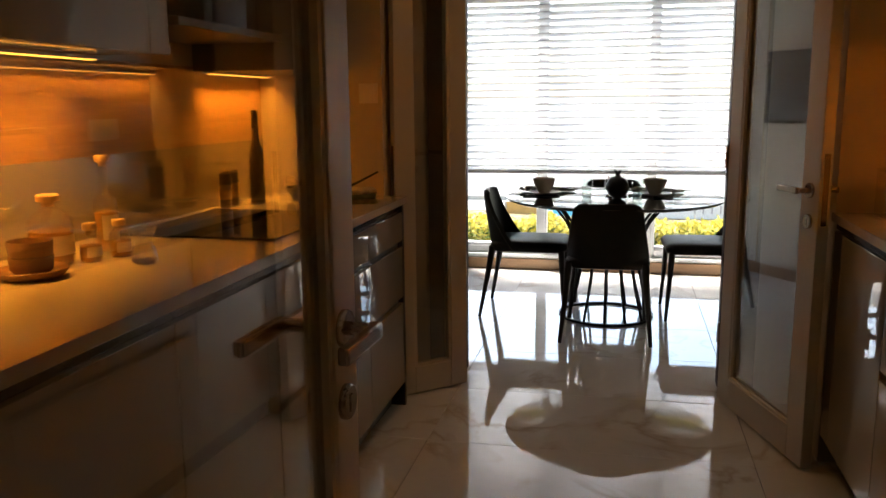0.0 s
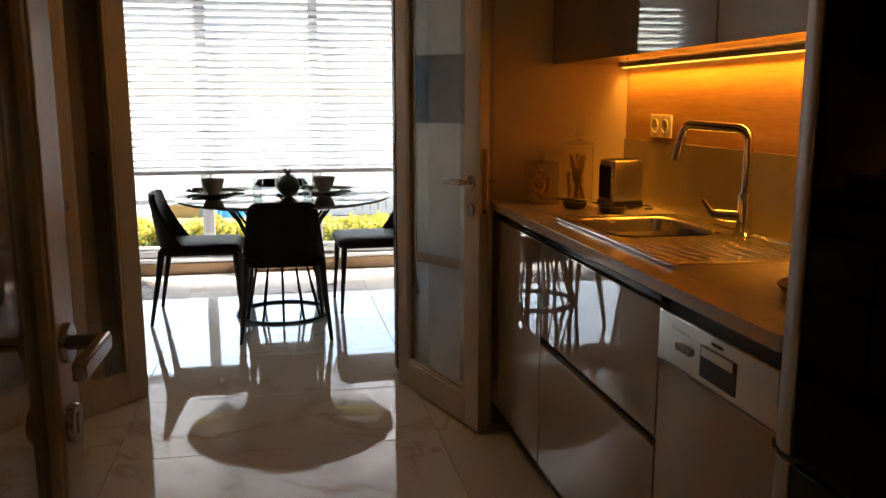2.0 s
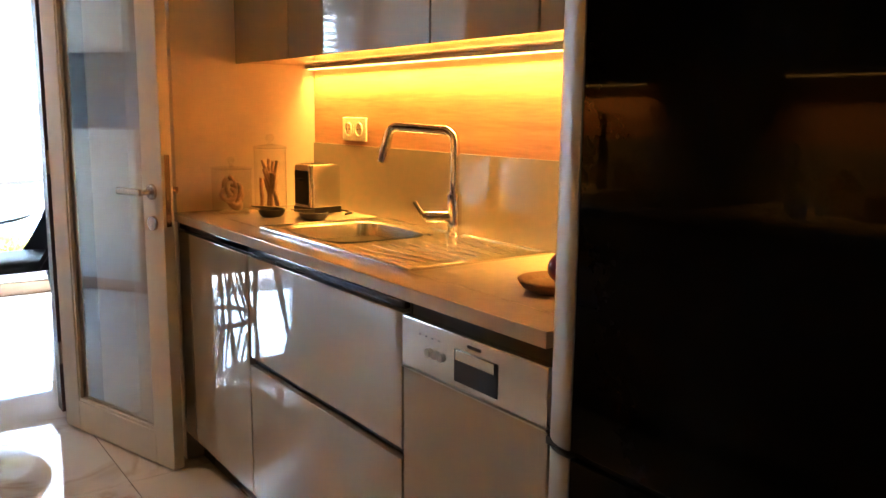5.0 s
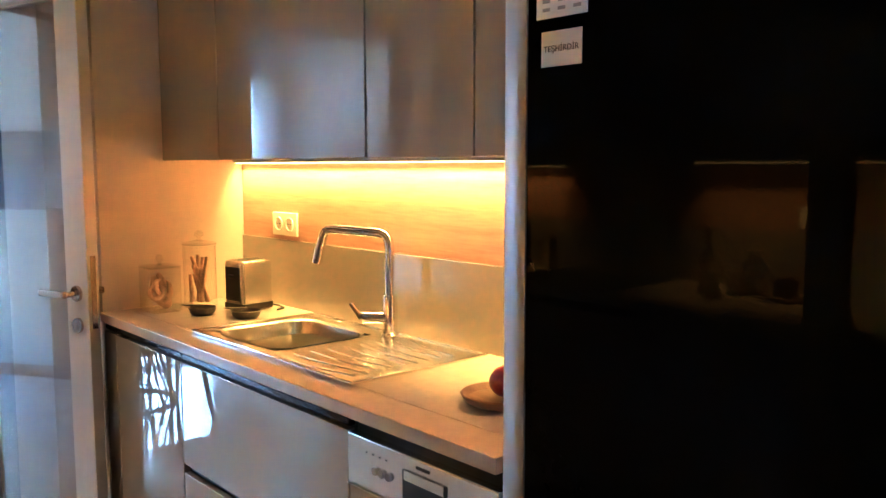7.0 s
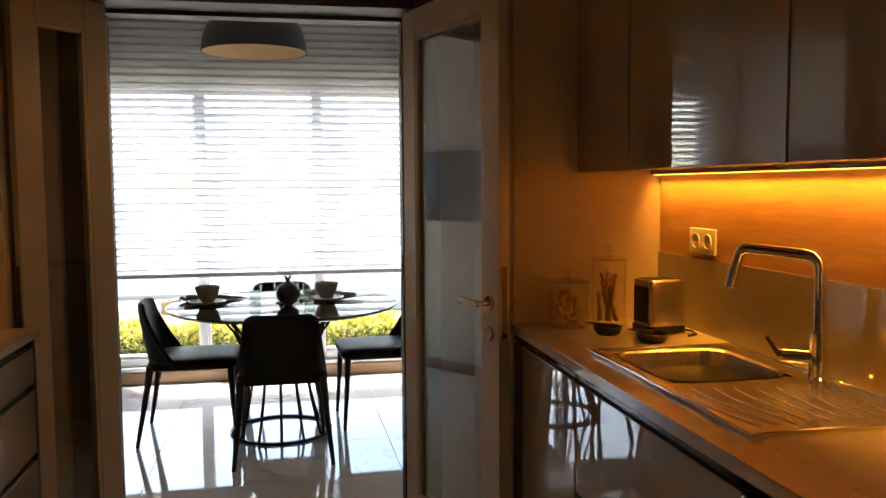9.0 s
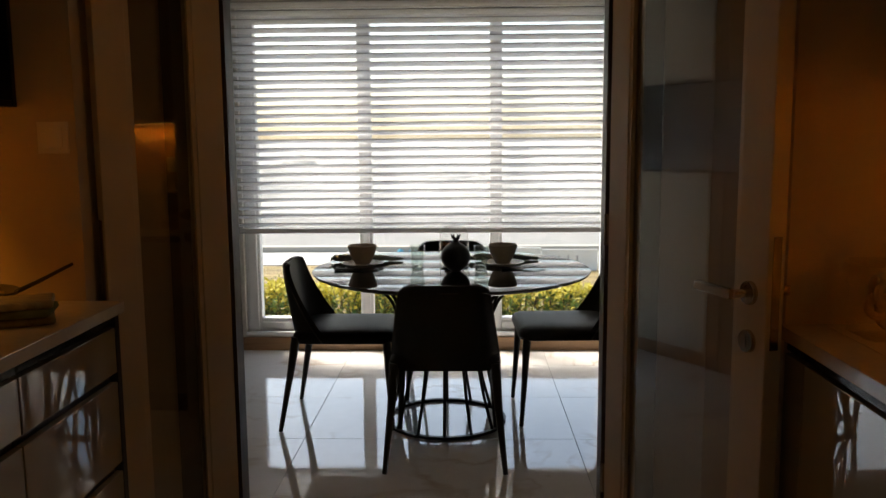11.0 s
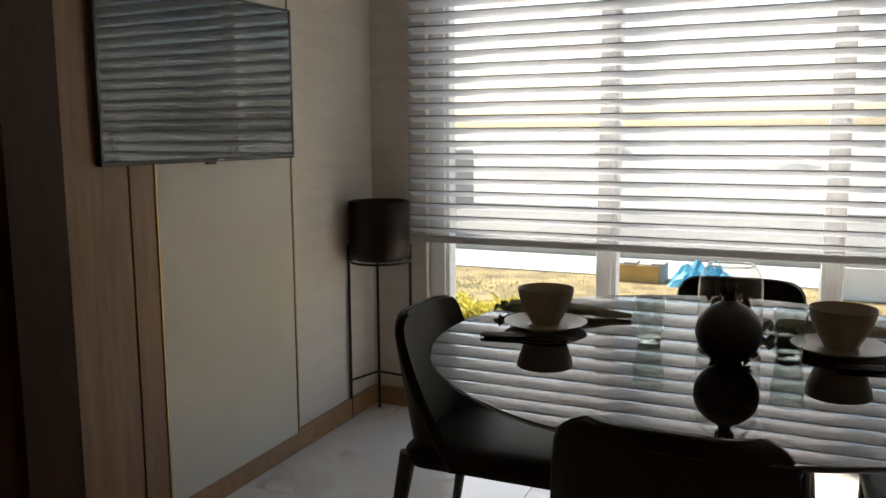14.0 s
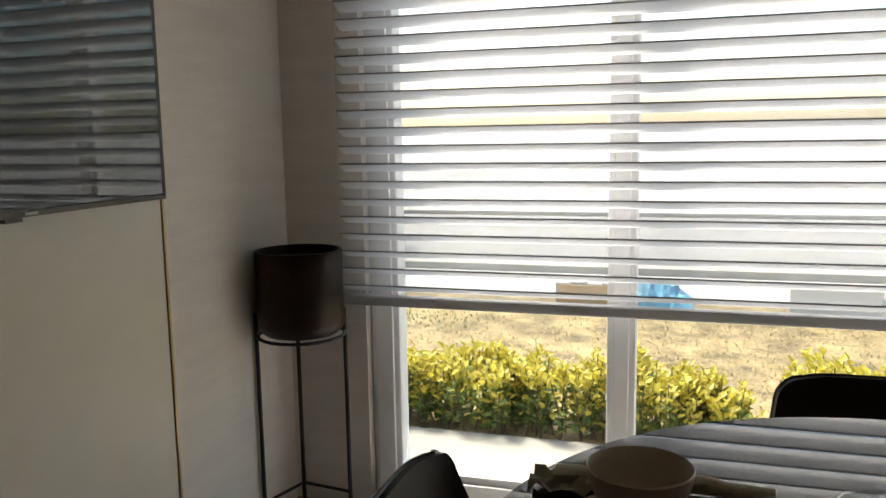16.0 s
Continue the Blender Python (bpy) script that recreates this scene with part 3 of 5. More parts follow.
part("grip_plate", box(RX - 0.0085, RX - 0.0055, 1.862, 1.978, 0.792, 0.812, 0.001), M_STEEL, panel)
for i in range(4):
    part("indicator", box(RX - 0.0048, RX - 0.0038, 2.035 + 0.022 * i, 2.039 + 0.022 * i, 0.812, 0.815), M_BLACK, panel)
part("lettering", box(RX - 0.0048, RX - 0.0038, 1.905, 1.945, 0.822, 0.828), M_BLACK, panel)

SX0, SX1, SY0, SY1 = 2.308, 2.735, 2.263, 3.064
BOWL = (2.350, 2.665, 2.665, 3.02)
ZT = 0.905
bm = box(RT, SX0 + 0.01, 1.722, 3.606, ZT - 0.03, ZT, 0.002)
add_box(bm, SX1 - 0.01, 2.762, 1.722, 3.606, ZT - 0.03, ZT, 0.0)
add_box(bm, SX0 + 0.01, SX1 - 0.01, 1.722, SY0 + 0.01, ZT - 0.03, ZT)
add_box(bm, SX0 + 0.01, SX1 - 0.01, SY1 - 0.01, 3.606, ZT - 0.03, ZT)
solid("worktop", bm, M_TOP, "beige quartz worktop with a sink cut-out", "worktop")
solid("stone_splash", box(2.762, KX1 - 0.001, 1.722, 3.606, ZT - 0.028, 1.139, 0.001), M_SPLASH, "greige gloss splashback above the worktop", "splashback")
solid("wood_splash", box(2.768, KX1 - 0.001, 1.722, 3.606, 1.1395, 1.418, 0.001), M_OAK, "horizontal-grain oak splashback panel", "splashback")

# steel sink
sink = thing("kitchen_sink", (2.5, 2.6, ZT), "stainless steel inset sink with a ribbed drainer", "sink")
bx0, bx1, by0, by1 = BOWL
for a in ((SX0, bx0, SY0, SY1), (bx1, SX1, SY0, SY1), (bx0, bx1, SY0, by0), (bx0, bx1, by1, SY1)):
    part("deck", box(a[0], a[1], a[2], a[3], ZT + 0.0005, ZT + 0.006), M_STEEL, sink)
bm = bm_new()
for a in ((SX0 - 0.004, SX0 + 0.006, SY0 - 0.004, SY1 + 0.004), (SX1 - 0.006, SX1 + 0.004, SY0 - 0.004, SY1 + 0.004), (SX0 + 0.006, SX1 - 0.006, SY0 - 0.004, SY0 + 0.006), (SX0 + 0.006, SX1 - 0.006, SY1 - 0.006, SY1 + 0.004)):
    add_box(bm, a[0], a[1], a[2], a[3], ZT + 0.0005, ZT + 0.011, 0.003)
part("rim", bm, M_STEEL, sink)


def rounded_ring(bm, x0, x1, y0, y1, r, z, n=6):
    vs = []
    for cx, cy, a0 in ((x1 - r, y1 - r, 0), (x0 + r, y1 - r, 90), (x0 + r, y0 + r, 180), (x1 - r, y0 + r, 270)):
        for k in range(n + 1):
            a = radians(a0 + 90 * k / n)
            vs.append(bm.verts.new((cx + r * math.cos(a), cy + r * math.sin(a), z)))
    return vs


def skin(bm, rings, cap=True):
    for a, b in zip(rings, rings[1:]):
        n = len(a)
        for k in range(n):
            bm.faces.new((a[k], a[(k + 1) % n], b[(k + 1) % n], b[k]))
    if cap:
        bm.faces.new(rings[-1])


bm = bm_new()
rings = [rounded_ring(bm, bx0 - 0.006, bx1 + 0.006, by0 - 0.006, by1 + 0.006, 0.075, ZT + 0.0085), rounded_ring(bm, bx0 + 0.004, bx1 - 0.004, by0 + 0.004, by1 - 0.004, 0.07, ZT + 0.004)]
for d, zz in ((0.010, -0.02), (0.018, -0.12), (0.035, -0.150), (0.07, -0.158)):
    rings.append(rounded_ring(bm, bx0 + d, bx1 - d, by0 + d, by1 - d, 0.065, ZT + zz))
skin(bm, rings)
bowl = part("bowl", bm, M_STEEL, sink)
part("waste", lathe(2.507, 2.84, [(0, 0.004), (0.03, 0.004), (0.04, 0.002), (0.042, 0)], 24, ZT - 0.1575), M_CHROME, bowl)
for i in range(9):
    f = i / 8
    pts = []
    for k in range(9):
        s = k / 8
        y = SY0 + 0.05 + s * (0.30 - 0.05 * f)
        x = 2.355 + f * 0.31 - 0.055 * (1 - f) * math.sin(s * 1.6) * 0.6 + 0.05 * f * s * s
        pts.append((x, y, ZT + 0.0065))
    part("rib", tube(pts, 0.0055, 0.003, 8, 0.5), M_STEEL, sink)

# tap
tap = thing("kitchen_tap", (2.692, 2.612, ZT), "chrome single-lever kitchen tap with a squared spout", "tap")
TX, TY = 2.692, 2.612
part("body", lathe(TX, TY, [(0, 0), (0.027, 0), (0.027, 0.006), (0.021, 0.012), (0.021, 0.115), (0.019, 0.12), (0, 0.12)], 28, ZT + 0.0065), M_CHROME, tap)
dx, dy = -0.095, 0.205
dl = math.hypot(dx, dy)
ux, uy = dx / dl, dy / dl
zt = 1.212
pts = [(TX, TY, ZT + 0.11), (TX, TY, zt - 0.04)]
for k in range(1, 8):
    a = radians(90 * k / 7)
    s, c = 0.035 * (1 - math.cos(a)), 0.035 * math.sin(a)
    pts.append((TX + ux * s, TY + uy * s, zt - 0.04 + c))
pts.append((TX + ux * 0.19, TY + uy * 0.19, zt + 0.002))
for k in range(1, 6):
    a = radians(65 * k / 5)
    pts.append((TX + ux * (0.19 + 0.03 * math.sin(a)), TY + uy * (0.19 + 0.03 * math.sin(a)), zt + 0.002 - 0.03 * (1 - math.cos(a))))
ex = pts[-1]
pts.append((ex[0] + ux * 0.012, ex[1] + uy * 0.012, ex[2] - 0.04))
part("spout", tube(pts, 0.0135, 0.0135, 16), M_CHROME, tap)
q = pts[-1]
part("nozzle", tube([(q[0], q[1], q[2] + 0.004), (q[0] + ux * 0.012, q[1] + uy * 0.012, q[2] - 0.045)], 0.0155, 0.0145, 16), M_CHROME, tap)
part("cartridge", tube([(TX, TY, ZT + 0.062), (TX - 0.065, TY + 0.045, ZT + 0.062)], 0.017, 0.017, 18), M_CHROME, tap)
part("lever", tube([(TX - 0.066, TY + 0.046, ZT + 0.062), (TX - 0.074, TY + 0.051, ZT + 0.074), (TX - 0.092, TY + 0.063, ZT + 0.106)], 0.010, 0.007, 12), M_CHROME, tap)

# wall cabinets, sink side
UX = 2.46
for y0, y1, lab in ((3.178, 3.604, "taupe gloss wall cabinet beside the pier"), (2.407, 3.174, "wide taupe gloss wall cabinet with a lift-up front"), (2.027, 2.403, "taupe gloss wall cabinet above the sink"), (1.722, 2.023, "narrow taupe gloss wall cabinet beside the fridge")):
    c = thing("wall_cabinet", (2.6, (y0 + y1) / 2, 1.42), lab, "cabinet", "kitchen wall cabinets")
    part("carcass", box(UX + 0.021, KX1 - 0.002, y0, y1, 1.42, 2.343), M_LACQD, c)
    part("door", box(UX, UX + 0.019, y0 + 0.001, y1 - 0.001, 1.416, 2.341, 0.002), M_LACQ, c)
M_LEDS = glow("led_diffuser", (1.0, 0.42, 0.05), 0.9)
led = thing("led_strip", (2.72, 2.65, 1.41), "slim warm LED strip under the wall cabinets", "lamp", "under-cabinet lights")
part("profile", box(2.728, 2.764, 1.76, 3.600, 1.4085, 1.4195), M_SILVER, led)
part("diffuser", box(2.738, 2.755, 1.765, 3.596, 1.4060, 1.4083), M_LEDS, led)


def socket(name, wall_x, y0, y1, z0, z1, s, label):
    """A double socket on a wall that faces s along x."""
    t = thing(name, (wall_x, (y0 + y1) / 2, z0), label, "socket")
    xs = sorted((wall_x, wall_x + s * 0.008))
    part("plate", box(xs[0], xs[1], y0, y1, z0, z1, 0.002), M_PLASTIC, t)
    for k in (0.27, 0.73):
        y, zc = y0 + (y1 - y0) * k, (z0 + z1) / 2
        bm = bm_new()
        add_lathe(bm, 0, 0, [(0.024, 0), (0.024, 0.003), (0.0215, 0.003), (0.020, 0.0005), (0, 0.0005)], 26, 0, Matrix.Translation((wall_x + s * 0.008, y, zc)) @ Matrix.Rotation(radians(90 * s), 4, "Y"))
        part("insert", bm, M_PLASTIC, t)
        for d in (-0.0095, 0.0095):
            bm = bm_new()
            add_lathe(bm, 0, 0, [(0.0028, 0), (0.0028, 0.0012), (0, 0.0012)], 10, 0, Matrix.Translation((wall_x + s * 0.0085, y + d, zc)) @ Matrix.Rotation(radians(90 * s), 4, "Y"))
            part("pin_hole", bm, M_BLACK, t)
    return t


socket("wall_socket", 2.768, 3.216, 3.376, 1.155, 1.235, -1, "white double wall socket on the oak splashback")

# fridge
fridge = thing("fridge_freezer", (2.5, 1.35, 0), "black glass fridge freezer with silver door edges", "fridge")
FX = 2.2
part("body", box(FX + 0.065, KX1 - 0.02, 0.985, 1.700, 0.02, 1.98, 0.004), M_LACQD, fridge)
for z0, z1, lab in ((0.735, 1.985, "black glass upper fridge door"), (0.06, 0.722, "black glass lower freezer drawer")):
    d = part("door", box(FX, FX + 0.055, 0.99, 1.637, z0, z1, 0.002), M_FRIDGE, fridge, lab)
    bm = bm_new()
    pr = [(FX - 0.001, 1.638), (FX - 0.003, 1.645), (FX - 0.002, 1.66), (FX + 0.004, 1.68), (FX + 0.014, 1.697), (FX + 0.03, 1.708), (FX + 0.055, 1.711), (FX + 0.055, 1.638)]
    lo = [bm.verts.new((x, y, z0)) for x, y in pr]
    hi = [bm.verts.new((x, y, z1)) for x, y in pr]
    for k in range(len(pr)):
        j = (k + 1) % len(pr)
        bm.faces.new((lo[k], lo[j], hi[j], hi[k]))
    bm.faces.new(lo)
    bm.faces.new(hi)
    part("edge_profile", bm, M_SILVER, d, "rounded silver door edge")
part("gap", box(FX + 0.012, FX + 0.055, 0.99, 1.705, 0.722, 0.735), M_BLACK, fridge)
for y in (1.05, 1.63):
    part("foot", lathe(FX + 0.12, y, [(0, 0), (0.02, 0), (0.02, 0.02), (0, 0.02)], 12), M_BLACK, fridge)
for i in range(6):
    part("brand_mark", box(FX - 0.0008, FX - 0.0002, 1.312 + 0.008 * i, 1.3165 + 0.008 * i, 1.703, 1.710), M_GREY, fridge)

# stickers on the fridge door
energy = thing("energy_label", (FX, 1.57, 1.604), "white energy rating label with coloured bars on the fridge", "label")
LY0, LY1, LZ0, LZ1 = 1.523, 1.618, 1.611, 1.850
part("sheet", box(FX - 0.0012, FX - 0.0002, LY0, LY1, LZ0, LZ1), M_PAPERW, energy)


def ink(name, y0, y1, z0, z1, m, parent=energy):
    return part(name, box(FX - 0.0019, FX - 0.0012, y0, y1, z0, z1), m, parent, smooth=False)


ink("header", LY0 + 0.004, LY1 - 0.004, LZ1 - 0.03, LZ1 - 0.004, mat("label_blue", (0.03, 0.10, 0.42), 0.5))
for i, c in enumerate(((0.02, 0.25, 0.06), (0.10, 0.40, 0.05), (0.35, 0.55, 0.04), (0.80, 0.70, 0.03), (0.80, 0.40, 0.03), (0.70, 0.14, 0.02), (0.60, 0.03, 0.03))):
    zb = LZ1 - 0.066 - i * 0.0105
    bm = bm_new()
    y1 = LY1 - 0.006
    w = 0.026 + i * 0.005
    vs = [bm.verts.new((FX - 0.0019, a, b)) for a, b in ((y1, zb), (y1 - w, zb), (y1 - w - 0.005, zb + 0.0045), (y1 - w, zb + 0.009), (y1, zb + 0.009))]
    bm.faces.new(vs)
    part("rating_bar", bm, mat("rating_ink", c, 0.5), energy, smooth=False)
ink("rating_arrow", LY0 + 0.012, LY0 + 0.032, LZ1 - 0.056, LZ1 - 0.042, M_INK)
for i in range(3):
    ink("icon", LY1 - 0.026 - i * 0.029, LY1 - 0.012 - i * 0.029, LZ0 + 0.022, LZ0 + 0.050, M_GREY)
    ink("icon_caption", LY1 - 0.026 - i * 0.029, LY1 - 0.012 - i * 0.029, LZ0 + 0.010, LZ0 + 0.015, M_GREY)
ink("text_line", LY1 - 0.04, LY1 - 0.008, LZ0 + 0.072, LZ0 + 0.075, M_GREY)
ink("text_line", LY1 - 0.044, LY1 - 0.008, LZ0 + 0.066, LZ0 + 0.069, M_GREY)


def words(text, size, m, material, parent, name="lettering"):
    """Flat lettering as a mesh, placed by the pose m."""
    cu = bpy.data.curves.new("text", "FONT")
    cu.body, cu.size, cu.align_x, cu.align_y, cu.extrude = text, size, "CENTER", "CENTER", 0.0002
    tmp = bpy.data.objects.new("text", cu)
    scene.collection.objects.link(tmp)
    me = bpy.data.meshes.new_from_object(tmp.evaluated_get(bpy.context.evaluated_depsgraph_get()))
    bpy.data.objects.remove(tmp)
    bm = bm_new()
    bm.from_mesh(me)
    bmesh.ops.transform(bm, matrix=m, verts=bm.verts)
    return part(name, bm, material, parent, smooth=False)


FACE = Matrix.Rotation(radians(-90), 4, "Z") @ Matrix.Rotation(radians(90), 4, "X")
words("206", 0.018, Matrix.Translation((FX - 0.0020, LY0 + 0.025, LZ0 + 0.09)) @ FACE, M_INK, energy)
card = thing("fridge_card", (FX, 1.572, 1.54), "small white card lettered in black on the fridge", "label")
part("sheet", box(FX - 0.0012, FX - 0.0002, 1.532, 1.608, 1.541, 1.592), M_PAPERW, card)
words("TEŞHİRDİR", 0.0125, Matrix.Translation((FX - 0.0018, 1.570, 1.566)) @ FACE, M_INK, card)

# ---------------------------------------------------------------- kitchen, hob side
LX = 0.632
LT = 0.648
for y0, y1, sp, lab in ((3.40, 3.862, [0.47, 0.71], "taupe gloss drawer unit with three handleless drawers"), (2.58, 3.398, [0.47, 0.71], "wide taupe gloss drawer unit under the hob"), (2.08, 2.578, [], "taupe gloss base cabinet with a handleless door"), (1.0, 2.078, [], "taupe gloss base cabinet beside the entrance")):
    base_unit("base_cabinet", y0, y1, lab, sp, LX, 0.03, -1)
solid("end_panel", box(0.03, LX, 3.8635, 3.888, 0, 0.874, 0.001), M_BLACK, "dark end panel closing the counter", "panel")
solid("worktop", box(0.014, LT, 1.0, 3.89, ZT - 0.03, ZT, 0.002), M_TOP, "long beige quartz worktop beneath the hob", "worktop")
solid("stone_splash", box(0.001, 0.014, 1.0, 3.898, ZT - 0.028, 1.139), M_SPLASH, "greige gloss splashback behind the hob", "splashback")
solid("wood_splash", box(0.001, 0.010, 1.0, 3.898, 1.1395, 1.418), M_OAK, "horizontal-grain oak splashback panel", "splashback")
socket("wall_socket", 0.010, 2.07, 2.23, 1.157, 1.237, 1, "white double wall socket on the oak splashback")
hob = thing("induction_hob", (0.32, 3.03, ZT), "black ceramic glass cooktop set on the worktop", "hob")
part("glass_plate", box(0.075, 0.575, 2.73, 3.33, ZT + 0.0005, ZT + 0.007, 0.002), M_FRIDGE, hob)
part("control_marks", box(0.53, 0.545, 2.95, 3.11, ZT + 0.0071, ZT + 0.0076), M_GREY, hob)
for y0, y1 in ((2.02, 2.64), (1.40, 2.016)):
    c = thing("wall_cabinet", (0.17, (y0 + y1) / 2, 1.42), "taupe gloss wall cabinet above the hob-side counter", "cabinet", "kitchen wall cabinets")
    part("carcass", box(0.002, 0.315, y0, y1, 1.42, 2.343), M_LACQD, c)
    part("door", box(0.316, 0.335, y0 + 0.001, y1 - 0.001, 1.416, 2.341, 0.002), M_LACQ, c)
hood = thing("cooker_hood", (0.17, 3.0, 1.5), "black built-in extractor hood above the hob", "hood")
part("body", box(0.002, 0.335, 2.645, 3.335, 1.52, 2.343, 0.003), M_FRIDGE, hood)
part("lip", box(0.002, 0.36, 2.65, 3.33, 1.495, 1.519, 0.003), M_BLACK, hood)
shelf = thing("open_shelf", (0.2, 3.62, 1.42), "black open wall shelf with jars", "shelf")
part("back", box(0.011, 0.019, 3.36, 3.878, 1.42, 2.343), M_BLACK, shelf)
for y in (3.342, 3.879):
    part("side", box(0.011, 0.40, y, y + 0.018, 1.402, 2.343, 0.001), M_BLACK, shelf)
for z in (1.402, 1.70, 2.02, 2.327):
    part("board", box(0.0195, 0.398, 3.3605, 3.8785, z, z + 0.016, 0.001), M_BLACK, shelf)
led = thing("led_strip", (0.06, 2.0, 1.41), "slim warm LED strip under the wall cabinets", "lamp", "under-cabinet lights")
part("profile", box(0.092, 0.128, 1.42, 2.63, 1.4085, 1.4155), M_SILVER, led)
part("diffuser", box(0.098, 0.122, 1.425, 2.625, 1.4060, 1.4083), M_LEDS, led)
led = thing("led_strip", (0.06, 3.6, 1.4), "slim warm LED strip under the open shelf", "lamp", "under-cabinet lights")
part("profile", box(0.042, 0.078, 3.365, 3.875, 1.3945, 1.4015), M_SILVER, led)
part("diffuser", box(0.048, 0.072, 3.37, 3.87, 1.3920, 1.3943), M_LEDS, led)
sw = thing("light_switch", (0.49, 3.9, 1.28), "square cream light switch on the pier", "switch")
part("plate", box(0.448, 0.528, 3.892, 3.8995, 1.285, 1.365, 0.002), M_PLASTIC, sw)
part("rocker", box(0.462, 0.514, 3.889, 3.8925, 1.299, 1.351, 0.001), M_PLASTIC, sw)
M_SPOT = glow("downlight_lens", (1.0, 0.8, 0.55), 1.2)
# the second, in the hall, is an unseen fitting added for the fill spot
for x, y in ((1.31, 3.70), (1.45, -0.4)):
    t = thing("ceiling_downlight", (x, y, CZ), "small recessed round ceiling spotlight", "lamp", "recessed downlights")
    part("trim_ring", lathe(x, y, [(0.032, 0), (0.032, -0.006), (0.044, -0.006), (0.046, 0)], 28, CZ), M_SILVER, t)
    part("lens", lathe(x, y, [(0, -0.003), (0.031, -0.003)], 24, CZ), M_SPOT, t)

# ---------------------------------------------------------------- dining table
TCX, TCY, TR, TZ = 1.465, 5.57, 0.635, 0.728
table = thing("dining_table", (TCX, TCY, 0), "round dark marble dining table on a black wire base", "table")
bm = lathe(TCX, TCY, [(0, -0.02), (TR - 0.025, -0.02), (TR - 0.008, -0.012), (TR - 0.001, -0.004), (TR, -0.002), (TR - 0.002, 0), (0, 0)], 96, TZ)
part("tabletop", bm, M_TABLE, table)
RX0, RY0, RR = TCX - 0.03, TCY + 0.02, 0.275
bm = bm_new()
N = 40
rgs = []
for k in range(N):
    a = 2 * math.pi * k / N
    rgs.append([bm.verts.new((RX0 + (RR + o) * math.cos(a), RY0 + (RR + o) * math.sin(a), zz)) for o, zz in ((-0.009, 0.0), (0.009, 0.0), (0.009, 0.014), (-0.009, 0.014))])
for k in range(N):
    a, b = rgs[k], rgs[(k + 1) % N]
    for j in range(4):
        bm.faces.new((a[j], a[(j + 1) % 4], b[(j + 1) % 4], b[j]))
part("base_ring", bm, M_IRON, table)
part("top_plate", lathe(RX0, RY0, [(0, 0), (0.36, 0), (0.36, 0.008), (0, 0.008)], 40, TZ - 0.029), M_IRON, table)
for k in range(14):
    a = 2 * math.pi * (k + 0.5) / 14
    c, s = math.cos(a), math.sin(a)
    pts = [(RX0 + c * r, RY0 + s * r, zz) for r, zz in ((RR, 0.008), (0.225, 0.16), (0.185, 0.33), (0.19, 0.45), (0.25, 0.58), (0.345, TZ - 0.026))]
    part("rod", tube(pts, 0.0075, 0.0075, 8), M_IRON, table)

# ---------------------------------------------------------------- dining chairs


def dining_chair():
    """A wrapped chair that faces +y; origin on the floor under the seat's middle."""
    t = thing("dining_chair", (0, 0, 0), "charcoal upholstered dining chair with slim tapered legs", "chair", "chairs round the table")
    W, D = 0.225, 0.235
    # seat cushion: soft slab, rounded front
    bm = bm_new()
    rings = []
    for inset, zz in ((0.03, 0.395), (0.008, 0.402), (0.0, 0.418), (0.002, 0.438), (0.014, 0.452), (0.05, 0.460), (0.12, 0.463)):
        rings.append(rounded_ring(bm, -W + inset, W - inset, -D + inset, D - inset, max(0.03, 0.06 - inset * 0.2), zz, 6))
    skin(bm, rings)
    bm.faces.new(rings[0][::-1])
    part("seat", bm, M_LEATHER, t)
    # backrest: curved panel, wrapping forward at its sides into wings
    bm = bm_new()
    NX, NZ = 18, 22

    def surf(u, v, back):
        zz = 0.405 + v * 0.349
        half = 0.222 - 0.050 * v
        corner = min(1.0, max(0.0, v - 0.87) / 0.13)
        half -= 0.045 * (1 - math.sqrt(1 - corner * corner))
        x = u * half
        wrap = abs(u) ** 5 * (0.115 * (1 - v) ** 1.6 + 0.028)
        y = -0.205 - 0.085 * v + 0.018 * v * v + wrap
        th = 0.030 * (1 - 0.35 * v)
        if back:
            y -= th
            x *= 1.02
        return Vector((x, y, zz))

    for back in (False, True):
        g = [[bm.verts.new(surf(-1 + 2 * i / NX, 1 - (1 - j / NZ) ** 1.7, back)) for i in range(NX + 1)] for j in range(NZ + 1)]
        for j in range(NZ):
            for i in range(NX):
                bm.faces.new((g[j][i], g[j][i + 1], g[j + 1][i + 1], g[j + 1][i]))
        if back:
            gb = g
        else:
            gf = g
    for j in range(NZ):
        for i in (0, NX):
            bm.faces.new((gf[j][i], gf[j + 1][i], gb[j + 1][i], gb[j][i]))
    for i in range(NX):
        for j in (0, NZ):
            bm.faces.new((gf[j][i], gf[j][i + 1], gb[j][i + 1], gb[j][i]))
    br = part("backrest", bm, M_LEATHER, t)
    edge = [surf(-1 + 2 * i / NX, 1.0, True) + Vector((0, 0.006, 0.001)) for i in range(NX + 1)]
    part("seam", tube([surf(-1, 1 - (1 - j / NZ) ** 1.7, True) for j in range(NZ)] + edge + [surf(1, 1 - (1 - j / NZ) ** 1.7, True) for j in range(NZ - 1, -1, -1)], 0.003, 0.003, 6), M_LEG, br)
    for sx in (-1, 1):
        part("leg", tube([(sx * 0.195, 0.195, 0.43), (sx * 0.205, 0.205, 0.25), (sx * 0.218, 0.222, 0.0)], 0.020, 0.010, 12), M_LEG, t)
        part("leg", tube([(sx * 0.200, -0.215, 0.43), (sx * 0.214, -0.245, 0.25), (sx * 0.240, -0.290, 0.0)], 0.022, 0.010, 12), M_LEG, t)
    return t


